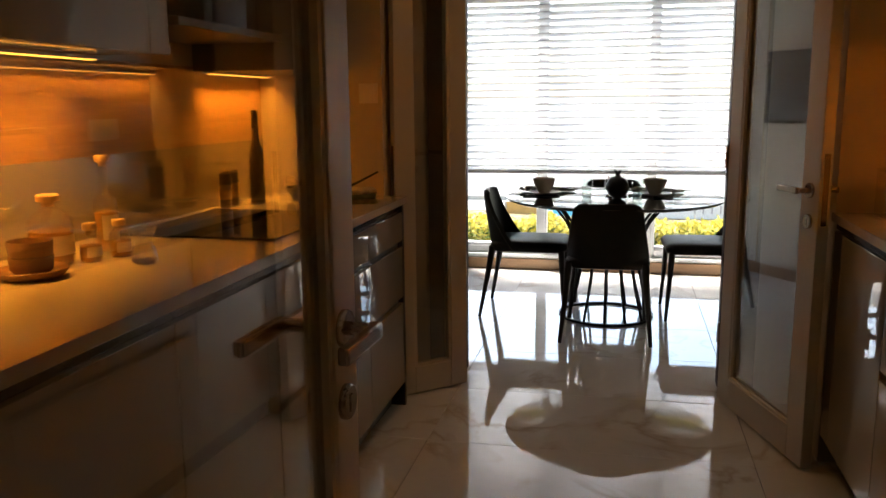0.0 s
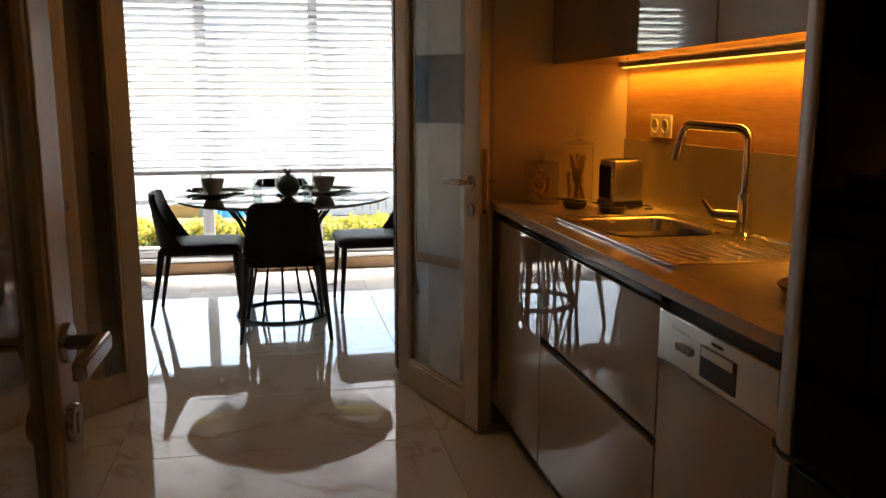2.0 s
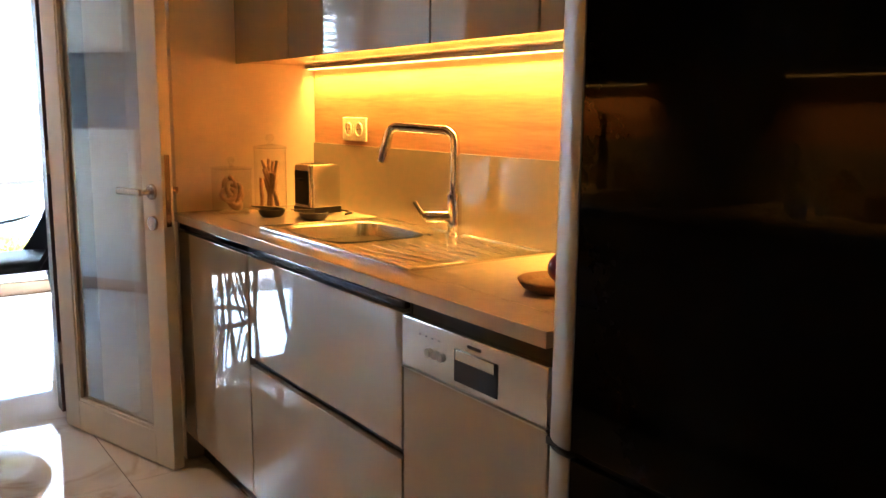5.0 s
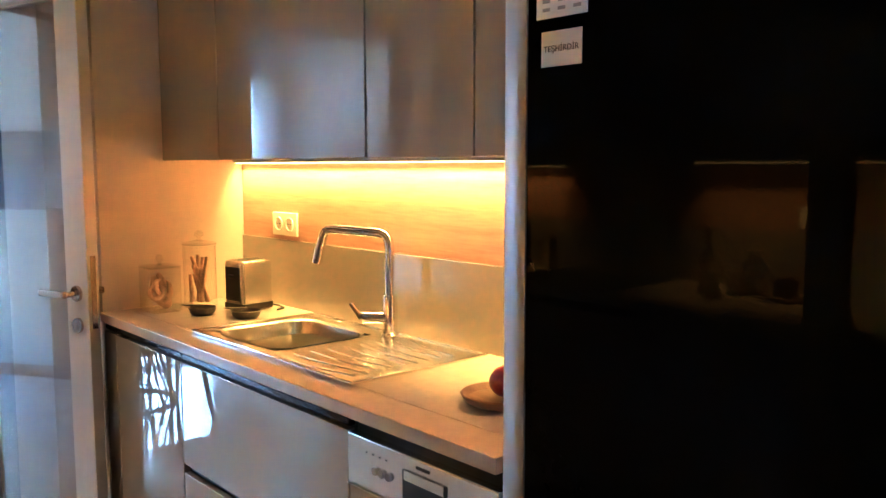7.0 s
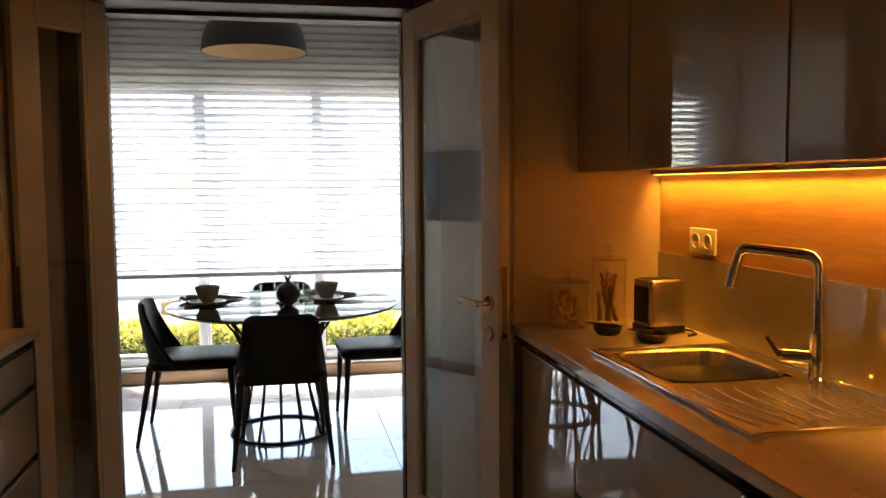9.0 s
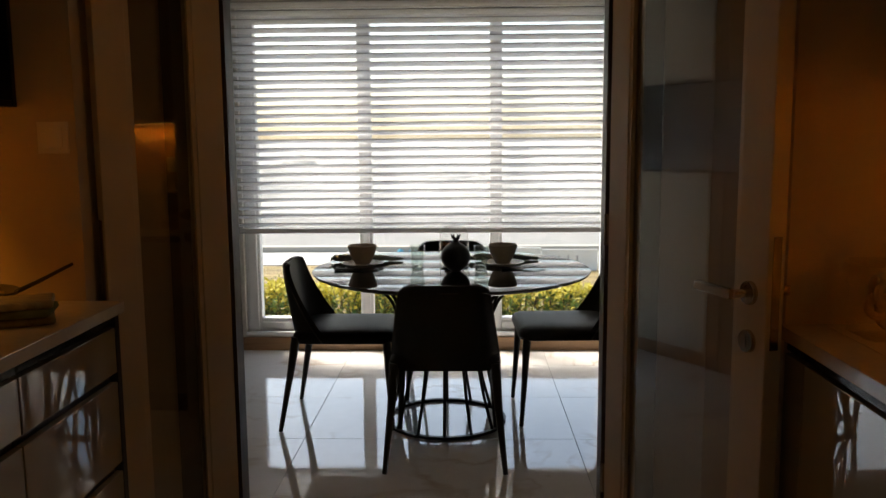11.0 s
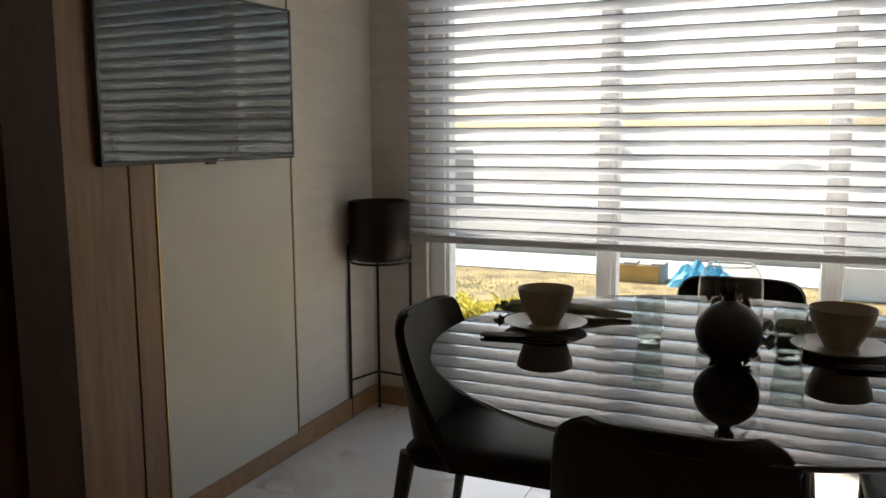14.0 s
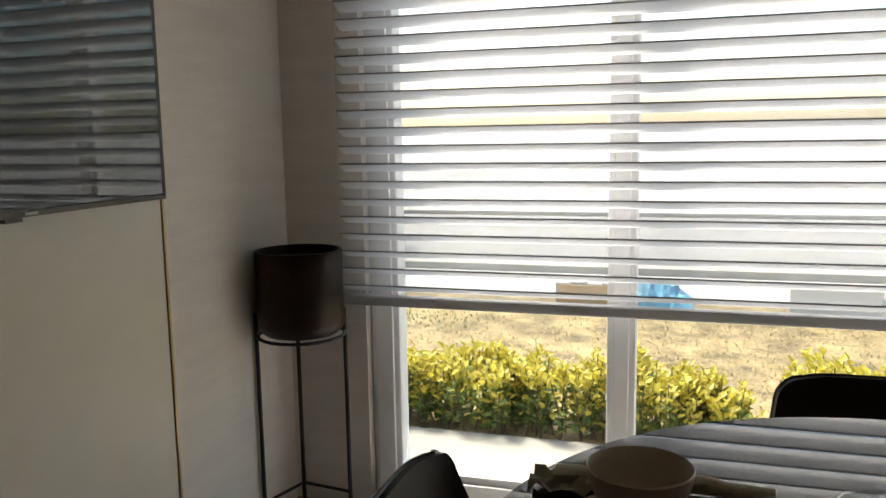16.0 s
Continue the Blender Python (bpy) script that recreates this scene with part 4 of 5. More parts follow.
chair = dining_chair()
chair.matrix_basis = pose(1.447, 5.225, 0, 0, 0, 0)
for x, y, a in ((0.975, 5.655, -90), (2.0, 5.72, 92), (1.45, 6.10, 180)):
    copy_thing(chair, pose(x, y, 0, 0, 0, a))

# ---------------------------------------------------------------- pendant lamp
PX, PY, PZ = 1.335, 5.58, 2.105
lamp = thing("pendant_lamp", (PX, PY, PZ), "large black dome pendant lamp with a pale gold lining", "lamp")
M_DOME = mat("black_lamp_enamel", (0.020, 0.020, 0.024), 0.45, vary=0.1)
M_LINING = mat("pale_gold_lamp_lining", (0.72, 0.58, 0.40), 0.5, vary=0.05)
prof = [(0.283 * math.cos(radians(a)) ** 0.75, 0.255 * math.sin(radians(a))) for a in range(0, 86, 6)] + [(0.03, 0.256)]
part("shade", lathe(PX, PY, [(0.278, 0.0), *prof, (0, 0.257)], 48, PZ), M_DOME, lamp)
part("lining", lathe(PX, PY, [(r - 0.006, h - 0.004 if h > 0.01 else 0.002) for r, h in prof] + [(0, 0.250)], 48, PZ), M_LINING, lamp)
part("cord", tube([(PX, PY, PZ + 0.25), (PX, PY, CZ - 0.02)], 0.004), M_IRON, lamp)
part("canopy", lathe(PX, PY, [(0, -0.03), (0.05, -0.03), (0.06, -0.02), (0.06, 0), (0, 0)], 24, CZ), M_DOME, lamp)
part("bulb", lathe(PX, PY, [(0, 0.09), (0.025, 0.10), (0.035, 0.13), (0.028, 0.165), (0.015, 0.19), (0.015, 0.245), (0, 0.246)], 20, PZ), glow("warm_bulb", (1.0, 0.75, 0.45), 0.6), lamp)

# ---------------------------------------------------------------- television
tv = thing("television", (-0.06, 5.75, 1.12), "wall-mounted flat television, switched off, tilted from the wall", "television")
a, b = Vector((-0.068, 5.342, 0)), Vector((-0.040, 6.188, 0))
tw = (b - a).length
ang = math.atan2(b.y - a.y, b.x - a.x)
TM = Matrix.Translation((a.x, a.y, 1.119)) @ Matrix.Rotation(ang, 4, "Z")


def tvput(nm, bm, m, lab="", parent=None):
    bmesh.ops.transform(bm, matrix=TM, verts=bm.verts)
    return part(nm, bm, m, parent or tv, lab)


tvput("housing", box(0, tw, 0.006, 0.022, 0, 0.505, 0.003), M_BEZEL)
tvput("screen", box(0.008, tw - 0.008, 0.0, 0.0055, 0.012, 0.498, 0.001), M_SCREEN, "dark glossy screen")
bm = box(0, tw, -0.0015, 0.0058, 0.0, 0.0115, 0.001)
add_box(bm, 0, tw, -0.0015, 0.0058, 0.4985, 0.505, 0.001)
add_box(bm, 0, 0.0078, -0.0015, 0.0058, 0.0115, 0.4985)
add_box(bm, tw - 0.0078, tw, -0.0015, 0.0058, 0.0115, 0.4985)
tvput("bezel", bm, M_BEZEL)
tvput("sensor_tab", box(tw * 0.5 - 0.02, tw * 0.5 + 0.02, -0.001, 0.012, -0.008, -0.0005, 0.001), M_BEZEL)
tvput("brand_mark", box(tw * 0.53, tw * 0.565, -0.0022, -0.0016, 0.003, 0.008), M_GREY)
part("wall_bracket", box(DX0 + 0.0345, -0.070, 5.66, 5.84, 1.25, 1.5), M_IRON, tv)

# ---------------------------------------------------------------- planter on its stand
PCX, PCY = 0.008, 6.725
pot = thing("planter_stand", (PCX, PCY, 0), "dark bronze cylinder planter on a tall thin metal stand", "planter")
part("pot", lathe(PCX, PCY, [(0, 0.684), (0.105, 0.684), (0.122, 0.70), (0.126, 0.72), (0.126, 0.924), (0.124, 0.928), (0.116, 0.928), (0.114, 0.90), (0, 0.89)], 48), M_BRONZE, pot)
legs = [(PCX + math.cos(radians(a)) * 0.13, PCY + math.sin(radians(a)) * 0.13) for a in (206, 40, 123)]
for px, py in legs:
    part("leg", tube([(px, py, 0.0), (px, py, 0.745)], 0.0065, 0.0065, 8), M_IRON, pot)
for q in (0, 1):
    part("brace", tube([(*legs[q], 0.165), (*legs[2], 0.165)], 0.005, 0.005, 8), M_IRON, pot)
p = [(PCX + math.cos(radians(q)) * 0.125, PCY + math.sin(radians(q)) * 0.125, 0.678) for q in range(0, 361, 15)]
part("hoop", tube(p, 0.005, 0.005, 8), M_IRON, pot)

# ---------------------------------------------------------------- table setting
TT = TZ + 0.0006
M_BOWL = mat("cream_glazed_stoneware", (0.42, 0.365, 0.29), 0.3, vary=0.08, scale=25, coat=0.2)
M_NAP = mat("sage_linen_napkin", (0.47, 0.47, 0.35), 0.9, vary=0.15, scale=40, bump=0.5, bump_scale=300)
M_CUT = mat("dark_gunmetal_cutlery", (0.10, 0.09, 0.085), 0.25, metal=1.0, vary=0.05)
M_TUMB = glass("green_tinted_tumbler", (0.83, 0.885, 0.865), 1.5, boost=2.6)
M_CLEAR = solid_glass("clear_jar_glass", (0.97, 0.97, 0.96))
M_HURR = glass("thin_hurricane_glass", (0.97, 0.97, 0.96), 1.6, boost=1.6)
M_VASE = mat("matt_dark_ceramic", (0.030, 0.026, 0.024), 0.42, vary=0.2, scale=12, bump=0.2, bump_scale=40)
M_DRIED = mat("dried_petals", (0.16, 0.05, 0.03), 0.9, vary=0.4, scale=30)


def place_setting(px, py, kx):
    pl = thing("dinner_plate", (px, py, TT), "cream stoneware plate on the table", "plate", "plates on the table")
    part("dish", lathe(px, py, [(0, 0.003), (0.05, 0.003), (0.055, 0.0), (0.062, 0.0), (0.066, 0.005), (0.098, 0.013), (0.102, 0.0155), (0.098, 0.0165), (0.064, 0.009), (0.0, 0.008)], 48, TT), M_BOWL, pl)
    bz = TT + 0.0095
    bo = thing("soup_bowl", (px, py, bz), "cream stoneware bowl standing on a plate", "bowl", "bowls on the table")
    part("vessel", lathe(px, py, [(0, 0.004), (0.026, 0.004), (0.028, 0.0), (0.034, 0.0), (0.038, 0.008), (0.055, 0.038), (0.066, 0.068), (0.0695, 0.086), (0.068, 0.088), (0.066, 0.086), (0.062, 0.068), (0.05, 0.04), (0.03, 0.014), (0, 0.011)], 48, bz), M_BOWL, bo)
    # rolled napkin behind the plate, with a crumpled tail
    na = thing("cloth_napkin", (px + 0.05, py + 0.13, TT), "sage linen napkin rolled behind the plate", "napkin", "napkins on the table")
    pts = [(px - 0.13 + 0.31 * k / 10, py + 0.118 + 0.045 * k / 10, TT + 0.019 + 0.002 * math.sin(k * 2.1)) for k in range(11)]
    bm = bm_new()
    prev = None
    for k, p in enumerate(pts):
        r = 0.019 * (1.0 if k < 6 else 1.0 - (k - 5) * 0.13)
        ring = [bm.verts.new((p[0], p[1] + r * math.cos(a) * (1 + 0.12 * math.sin(3 * a + k)), p[2] - 0.019 + r + r * 0.9 * math.sin(a))) for a in [2 * math.pi * q / 12 for q in range(12)]]
        if prev:
            for q in range(12):
                bm.faces.new((prev[q], prev[(q + 1) % 12], ring[(q + 1) % 12], ring[q]))
        else:
            bm.faces.new(ring[::-1])
        prev = ring
    bm.faces.new(prev)
    part("roll", bm, M_NAP, na)
    bm = bm_new()
    rnd = random.Random(int(px * 1000))
    g = [[bm.verts.new((px - 0.165 + 0.10 * i / 6, py + 0.075 + 0.075 * j / 6, TT + 0.004 + 0.03 * abs(math.sin(i * 1.3 + j * 0.8)) * rnd.uniform(0.5, 1.0))) for i in range(7)] for j in range(7)]
    for j in range(6):
        for i in range(6):
            bm.faces.new((g[j][i], g[j][i + 1], g[j + 1][i + 1], g[j + 1][i]))
    bmesh.ops.solidify(bm, geom=bm.faces[:], thickness=0.002)
    part("tail", bm, M_NAP, na)
    for nm, dy, dz, ln in (("knife", -0.135, 0.0, 0.21), ("fork", -0.160, 0.0, 0.20)):
        c = thing(nm, (px + kx, py + dy, TT), "dark gunmetal %s lying before the plate" % nm, nm, "cutlery on the table")
        x0, x1, y = px + kx - 0.11, px + kx + ln - 0.11, py + dy
        t = 0.10 if kx >= 0 else -0.06
        bm = tube([(x0, y, TT + 0.005), (x0 + 0.09, y + 0.012, TT + 0.0055)], 0.0065, 0.005, 10, 0.6)
        part("handle", bm, M_CUT, c)
        if nm == "knife":
            part("blade", tube([(x0 + 0.09, y + 0.012, TT + 0.0055), (x0 + 0.15, y + 0.02, TT + 0.007), (x1, y + 0.026, TT + 0.004)], 0.009, 0.003, 10, 0.2), M_CUT, c)
        else:
            part("neck", tube([(x0 + 0.09, y + 0.012, TT + 0.0055), (x0 + 0.145, y + 0.018, TT + 0.010)], 0.0035, 0.0035, 8), M_CUT, c)
            bm = bm_new()
            for q in range(4):
                o = (q - 1.5) * 0.0058
                add_tube(bm, [(x0 + 0.143, y + 0.018 + o * 0.5, TT + 0.010), (x0 + 0.155, y + 0.02 + o, TT + 0.009), (x1, y + 0.024 + o, TT + 0.004)], 0.0022, 0.0012, 6)
            part("tines", bm, M_CUT, c)


place_setting(1.046, 5.646, 0.0)
place_setting(1.705, 5.665, 0.10)


def tumbler(x, y):
    g = thing("drinking_glass", (x, y, TT), "greenish hammered glass tumbler on the table", "glass", "tumblers on the table")
    bm = lathe(x, y, [(0, 0.0), (0.024, 0.0), (0.026, 0.003), *[(0.0265 + 0.0075 * k / 12, 0.012 + 0.09 * k / 12) for k in range(13)]], 40, TT)
    for v in bm.verts:
        d = Vector((v.co.x - x, v.co.y - y, 0))
        if v.co.z > TT + 0.006:
            v.co += d * 0.26 * noise.noise(Vector((d.x * 90, d.y * 90, (v.co.z - TT) * 75)))
    b = part("vessel", bm, M_TUMB, g)
    part("rim", tube(arc((x, y, TT + 0.102), 0.0338, 0, 360, 36, "xy"), 0.0013, 0.0013, 6), M_TUMB, b)
    part("base_glass", lathe(x, y, [(0, 0.002), (0.0235, 0.002), (0.025, 0.012), (0.018, 0.014), (0, 0.0125)], 30, TT), M_CLEAR, b)


tumbler(1.308, 5.59)
tumbler(1.603, 5.57)
vx, vy = 1.487, 5.475
vase = thing("pomegranate_vase", (vx, vy, TT), "round dark ceramic vase shaped like a pomegranate", "vase")
R = 0.066
prof = [(0, 0.0), (0.02, 0.0)] + [(R * math.sin(radians(a)), R - R * math.cos(radians(a)) * 0.97) for a in range(24, 165, 9)] + [(0.014, 0.133), (0.012, 0.143), (0.015, 0.152), (0.011, 0.150), (0.008, 0.14), (0, 0.138)]
part("body", lathe(vx, vy, prof, 48, TT), M_VASE, vase)
bm = bm_new()
for q in range(6):
    a = q * math.pi / 3
    add_tube(bm, [(vx + 0.012 * math.cos(a), vy + 0.012 * math.sin(a), TT + 0.146), (vx + 0.017 * math.cos(a), vy + 0.017 * math.sin(a), TT + 0.160), (vx + 0.022 * math.cos(a), vy + 0.022 * math.sin(a), TT + 0.168)], 0.006, 0.0015, 6)
part("crown", bm, M_VASE, vase)
cx, cy = 1.478, 5.605
cl = thing("glass_hurricane", (cx, cy, TT), "tall clear glass hurricane jar with dried petals", "vase")
part("cylinder", lathe(cx, cy, [(0, 0.0), (0.060, 0.0), (0.066, 0.004), (0.068, 0.012), (0.068, 0.135), (0.0665, 0.152), (0.062, 0.167), (0.055, 0.179), (0.0485, 0.186)], 48, TT), M_HURR, cl)
part("rim", tube(arc((cx, cy, TT + 0.1865), 0.048, 0, 360, 40, "xy"), 0.0024, 0.0024, 6), M_CLEAR, cl)
part("base_disc", lathe(cx, cy, [(0, 0.002), (0.058, 0.002), (0.064, 0.009), (0.05, 0.012), (0, 0.010)], 40, TT), M_CLEAR, cl)
pet = thing("dried_petals", (cx, cy, TT + 0.01), "dark red dried petals filling the glass jar", "petals", kind="stuff")
rnd = random.Random(5)
bm = bm_new()
for q in range(260):
    a, r, h = rnd.uniform(0, 6.28), 0.046 * math.sqrt(rnd.random()), rnd.uniform(0.02, 0.115)
    m = Matrix.Translation((cx + r * math.cos(a), cy + r * math.sin(a), TT + h)) @ Euler((rnd.uniform(0, 6), rnd.uniform(0, 6), rnd.uniform(0, 6))).to_matrix().to_4x4()
    vs = [bm.verts.new(m @ Vector(p)) for p in ((-0.010, 0, 0), (0, -0.006, 0.002), (0.012, 0, 0.004), (0, 0.006, 0.002))]
    bm.faces.new(vs)
part("petals", bm, M_DRIED, pet)

# ---------------------------------------------------------------- things on the sink-side worktop
CT = ZT + 0.0006
M_JAR = glass("thin_jar_glass", (0.965, 0.965, 0.955), 1.5, boost=1.5)
M_BISC = mat("baked_biscuit", (0.58, 0.38, 0.19), 0.8, vary=0.2, scale=40, bump=0.3)
M_DARKDISH = mat("black_stoneware", (0.018, 0.015, 0.013), 0.35, vary=0.15)
M_TRAY = wood("small_wooden_plate", (0.12, 0.055, 0.025), (0.24, 0.12, 0.055), "Y", 0.45)
M_APPLE = mat("red_apple_skin", (0.30, 0.015, 0.015), 0.28, vary=0.3, scale=12, coat=0.3)
jx, jy = 2.388, 3.49
jar = thing("square_glass_jar", (jx, jy, CT), "square clear glass jar holding ring biscuits", "jar")
bm = bm_new()
rings = [rounded_ring(bm, jx - a, jx + a, jy - a, jy + a, 0.012, CT + zz, 4) for a, zz in ((0.050, 0.0), (0.054, 0.004), (0.054, 0.15))]
bm.faces.new(rings[0][::-1])
skin(bm, rings, False)
part("vessel", bm, M_JAR, jar)
bm = bm_new()
rings = [rounded_ring(bm, jx - a, jx + a, jy - a, jy + a, 0.012, CT + zz, 4) for a, zz in ((0.055, 0.1505), (0.056, 0.156), (0.03, 0.160))]
bm.faces.new(rings[0][::-1])
skin(bm, rings)
lid = part("lid", bm, M_JAR, jar)
part("knob", lathe(jx, jy, [(0, 0), (0.007, 0), (0.006, 0.008), (0.013, 0.018), (0.010, 0.03), (0, 0.034)], 20, CT + 0.160), M_JAR, lid)
rnd = random.Random(2)
for q in range(9):
    bx, by, bz = jx + rnd.uniform(-0.022, 0.022), jy + rnd.uniform(-0.022, 0.022), CT + 0.030 + 0.009 * q
    tilt = Euler((rnd.uniform(0.7, 1.8), rnd.uniform(-0.5, 0.5), rnd.uniform(-1.2, 1.2))).to_matrix()
    bi = thing("ring_biscuit", (bx, by, bz - 0.02), "golden ring biscuit inside the square jar", "biscuit", "biscuits in the jar")
    bm = bm_new()
    rr, r2, n1, n2 = 0.0215, 0.0085, 20, 8
    tor = [[bm.verts.new(Vector((bx, by, bz)) + tilt @ Vector(((rr + r2 * math.cos(v)) * math.cos(u), (rr + r2 * math.cos(v)) * math.sin(u), r2 * math.sin(v)))) for v in [2 * math.pi * k / n2 for k in range(n2)]] for u in [2 * math.pi * k / n1 for k in range(n1)]]
    for k in range(n1):
        for w in range(n2):
            bm.faces.new((tor[k][w], tor[(k + 1) % n1][w], tor[(k + 1) % n1][(w + 1) % n2], tor[k][(w + 1) % n2]))
    part("ring", bm, M_BISC, bi)
jx, jy = 2.528, 3.48
jar = thing("round_glass_jar", (jx, jy, CT), "tall round glass jar with a knob lid holding breadsticks", "jar")
part("vessel", lathe(jx, jy, [(0, 0), (0.052, 0), (0.056, 0.005), (0.056, 0.215)], 40, CT), M_JAR, jar)
lid = part("lid", lathe(jx, jy, [(0, 0.2185), (0.050, 0.2185), (0.058, 0.220), (0.058, 0.226), (0.02, 0.234), (0.008, 0.236), (0.007, 0.243), (0.016, 0.252), (0.015, 0.262), (0.006, 0.268), (0, 0.268)], 36, CT), M_JAR, jar)
for q in range(11):
    a, r = rnd.uniform(0, 6.28), rnd.uniform(0.0, 0.034)
    b2, r2 = rnd.uniform(0, 6.28), rnd.uniform(0.01, 0.040)
    ln = rnd.uniform(0.06, 0.17)
    p0 = Vector((jx + r * math.cos(a), jy + r * math.sin(a), CT + 0.018))
    p1 = Vector((jx + r2 * math.cos(b2), jy + r2 * math.sin(b2), CT + 0.018 + ln))
    bi = thing("breadstick", p0, "golden breadstick leaning inside the round jar", "breadstick", "breadsticks in the jar")
    part("stick", tube([p0, p0.lerp(p1, 0.33) + Vector((0.002, 0, 0)), p0.lerp(p1, 0.66) - Vector((0.001, 0.001, 0)), p1], 0.0075, 0.0065, 8), M_BISC, bi)

# toaster
toaster = thing("toaster", (2.65, 3.33, CT), "brushed steel two-slot toaster with black ends", "toaster")
TMX = Matrix.Translation((2.634, 3.33, CT)) @ Matrix.Rotation(radians(6), 4, "Z") @ Matrix.Diagonal((0.76, 1.12, 1.0, 1.0))


def tput(nm, bm, m, parent=None, lab=""):
    bmesh.ops.transform(bm, matrix=TMX, verts=bm.verts)
    return part(nm, bm, m, parent or toaster, lab)


bm = bm_new()
rings = [rounded_ring(bm, -0.082, 0.082, -0.05, 0.05, 0.016, zz, 5) for zz in (0.028, 0.160)] + [rounded_ring(bm, -0.080, 0.080, -0.047, 0.047, 0.016, 0.168, 5), rounded_ring(bm, -0.074, 0.074, -0.040, 0.040, 0.016, 0.172, 5)]
skin(bm, rings)
tput("shell", bm, M_STEEL)
bm = bm_new()
rings = [rounded_ring(bm, -0.086, 0.086, -0.053, 0.053, 0.016, zz, 5) for zz in (0.006, 0.027)]
bm.faces.new(rings[0][::-1])
skin(bm, rings)
tput("base", bm, M_BLACK)
for y in (-0.018, 0.018):
    tput("slot", box(-0.062, 0.062, y - 0.008, y + 0.008, 0.1722, 0.1735), M_BLACK)
tput("end_plate", box(-0.0850, -0.0815, -0.037, 0.037, 0.036, 0.150, 0.001), M_BLACK, lab="black plastic end plate")
tput("lever", box(-0.099, -0.085, -0.012, 0.012, 0.115, 0.125, 0.003), M_BLACK)
for x in (-0.06, 0.06):
    tput("foot", lathe(x, 0, [(0, 0), (0.012, 0), (0.012, 0.0058), (0, 0.0058)], 12), M_BLACK)
tput("cable", tube([(0.08, 0.0, 0.012), (0.105, -0.01, 0.008), (0.125, -0.04, 0.005), (0.10, -0.085, 0.005), (0.05, -0.10, 0.005)], 0.0035, 0.0035, 8), M_BLACK)
for x, y, r in ((2.465, 3.335, 0.045), (2.545, 3.185, 0.048)):
    d = thing("small_dish", (x, y, CT), "small black stoneware dish with a lip handle", "dish", "small black dishes")
    part("bowl", lathe(x, y, [(0, 0.0), (r * 0.7, 0.0), (r * 0.9, 0.008), (r, 0.024), (r * 0.96, 0.025), (r * 0.84, 0.012), (0, 0.008)], 36, CT), M_DARKDISH, d)
    part("spoon", tube([(x + r * 0.2, y + 0.01, CT + 0.028), (x - r * 0.9, y + 0.035, CT + 0.031), (x - r * 1.25, y + 0.04, CT + 0.034)], 0.008, 0.004, 8, 0.5), M_DARKDISH, d)
fx, fy = 2.462, 1.945
d = thing("wooden_plate", (fx, fy, CT), "round brown wooden plate beside the fridge", "plate")
part("dish", lathe(fx, fy, [(0, 0), (0.06, 0), (0.075, 0.008), (0.085, 0.022), (0.082, 0.024), (0.07, 0.012), (0, 0.009)], 40, CT), M_TRAY, d)
for ax, ay in ((fx + 0.012, fy - 0.004),):
    ap = thing("apple", (ax, ay, CT + 0.01), "shiny dark red apple on the wooden plate", "apple")
    r = 0.036
    prof = [(0, 0.006)] + [(r * math.sin(radians(a)) * (1 + 0.05 * math.cos(radians(a))), r - r * math.cos(radians(a)) * 0.93) for a in range(18, 163, 12)] + [(0.005, 0.060), (0, 0.057)]
    part("fruit", lathe(ax, ay, prof, 28, CT + 0.0095), M_APPLE, ap)
    part("stalk", tube([(ax, ay, CT + 0.066), (ax + 0.003, ay, CT + 0.078), (ax + 0.007, ay + 0.002, CT + 0.086)], 0.0015, 0.0018, 6), M_TRAY, ap)

# ---------------------------------------------------------------- things on the hob-side worktop
M_OIL = mat("amber_oil", (0.72, 0.38, 0.05), 0.12, vary=0.05, scale=20)
M_OIL.node_tree.nodes["Principled BSDF"].inputs["Transmission Weight"].default_value = 0.5
M_BOTTLE = glass("bottle_glass", (0.96, 0.95, 0.90), 1.5, boost=2.4)
M_DARKBOT = mat("dark_wine_bottle_glass", (0.012, 0.010, 0.008), 0.06, vary=0.1, coat=0.5)
M_CORK = mat("pale_cork_stopper", (0.55, 0.38, 0.22), 0.8, vary=0.15, scale=60, bump=0.2)
M_LABEL = mat("cream_bottle_label", (0.58, 0.50, 0.36), 0.6, vary=0.06)
M_TIN = mat("dark_printed_tin", (0.05, 0.04, 0.035), 0.35, metal=0.4, vary=0.1)


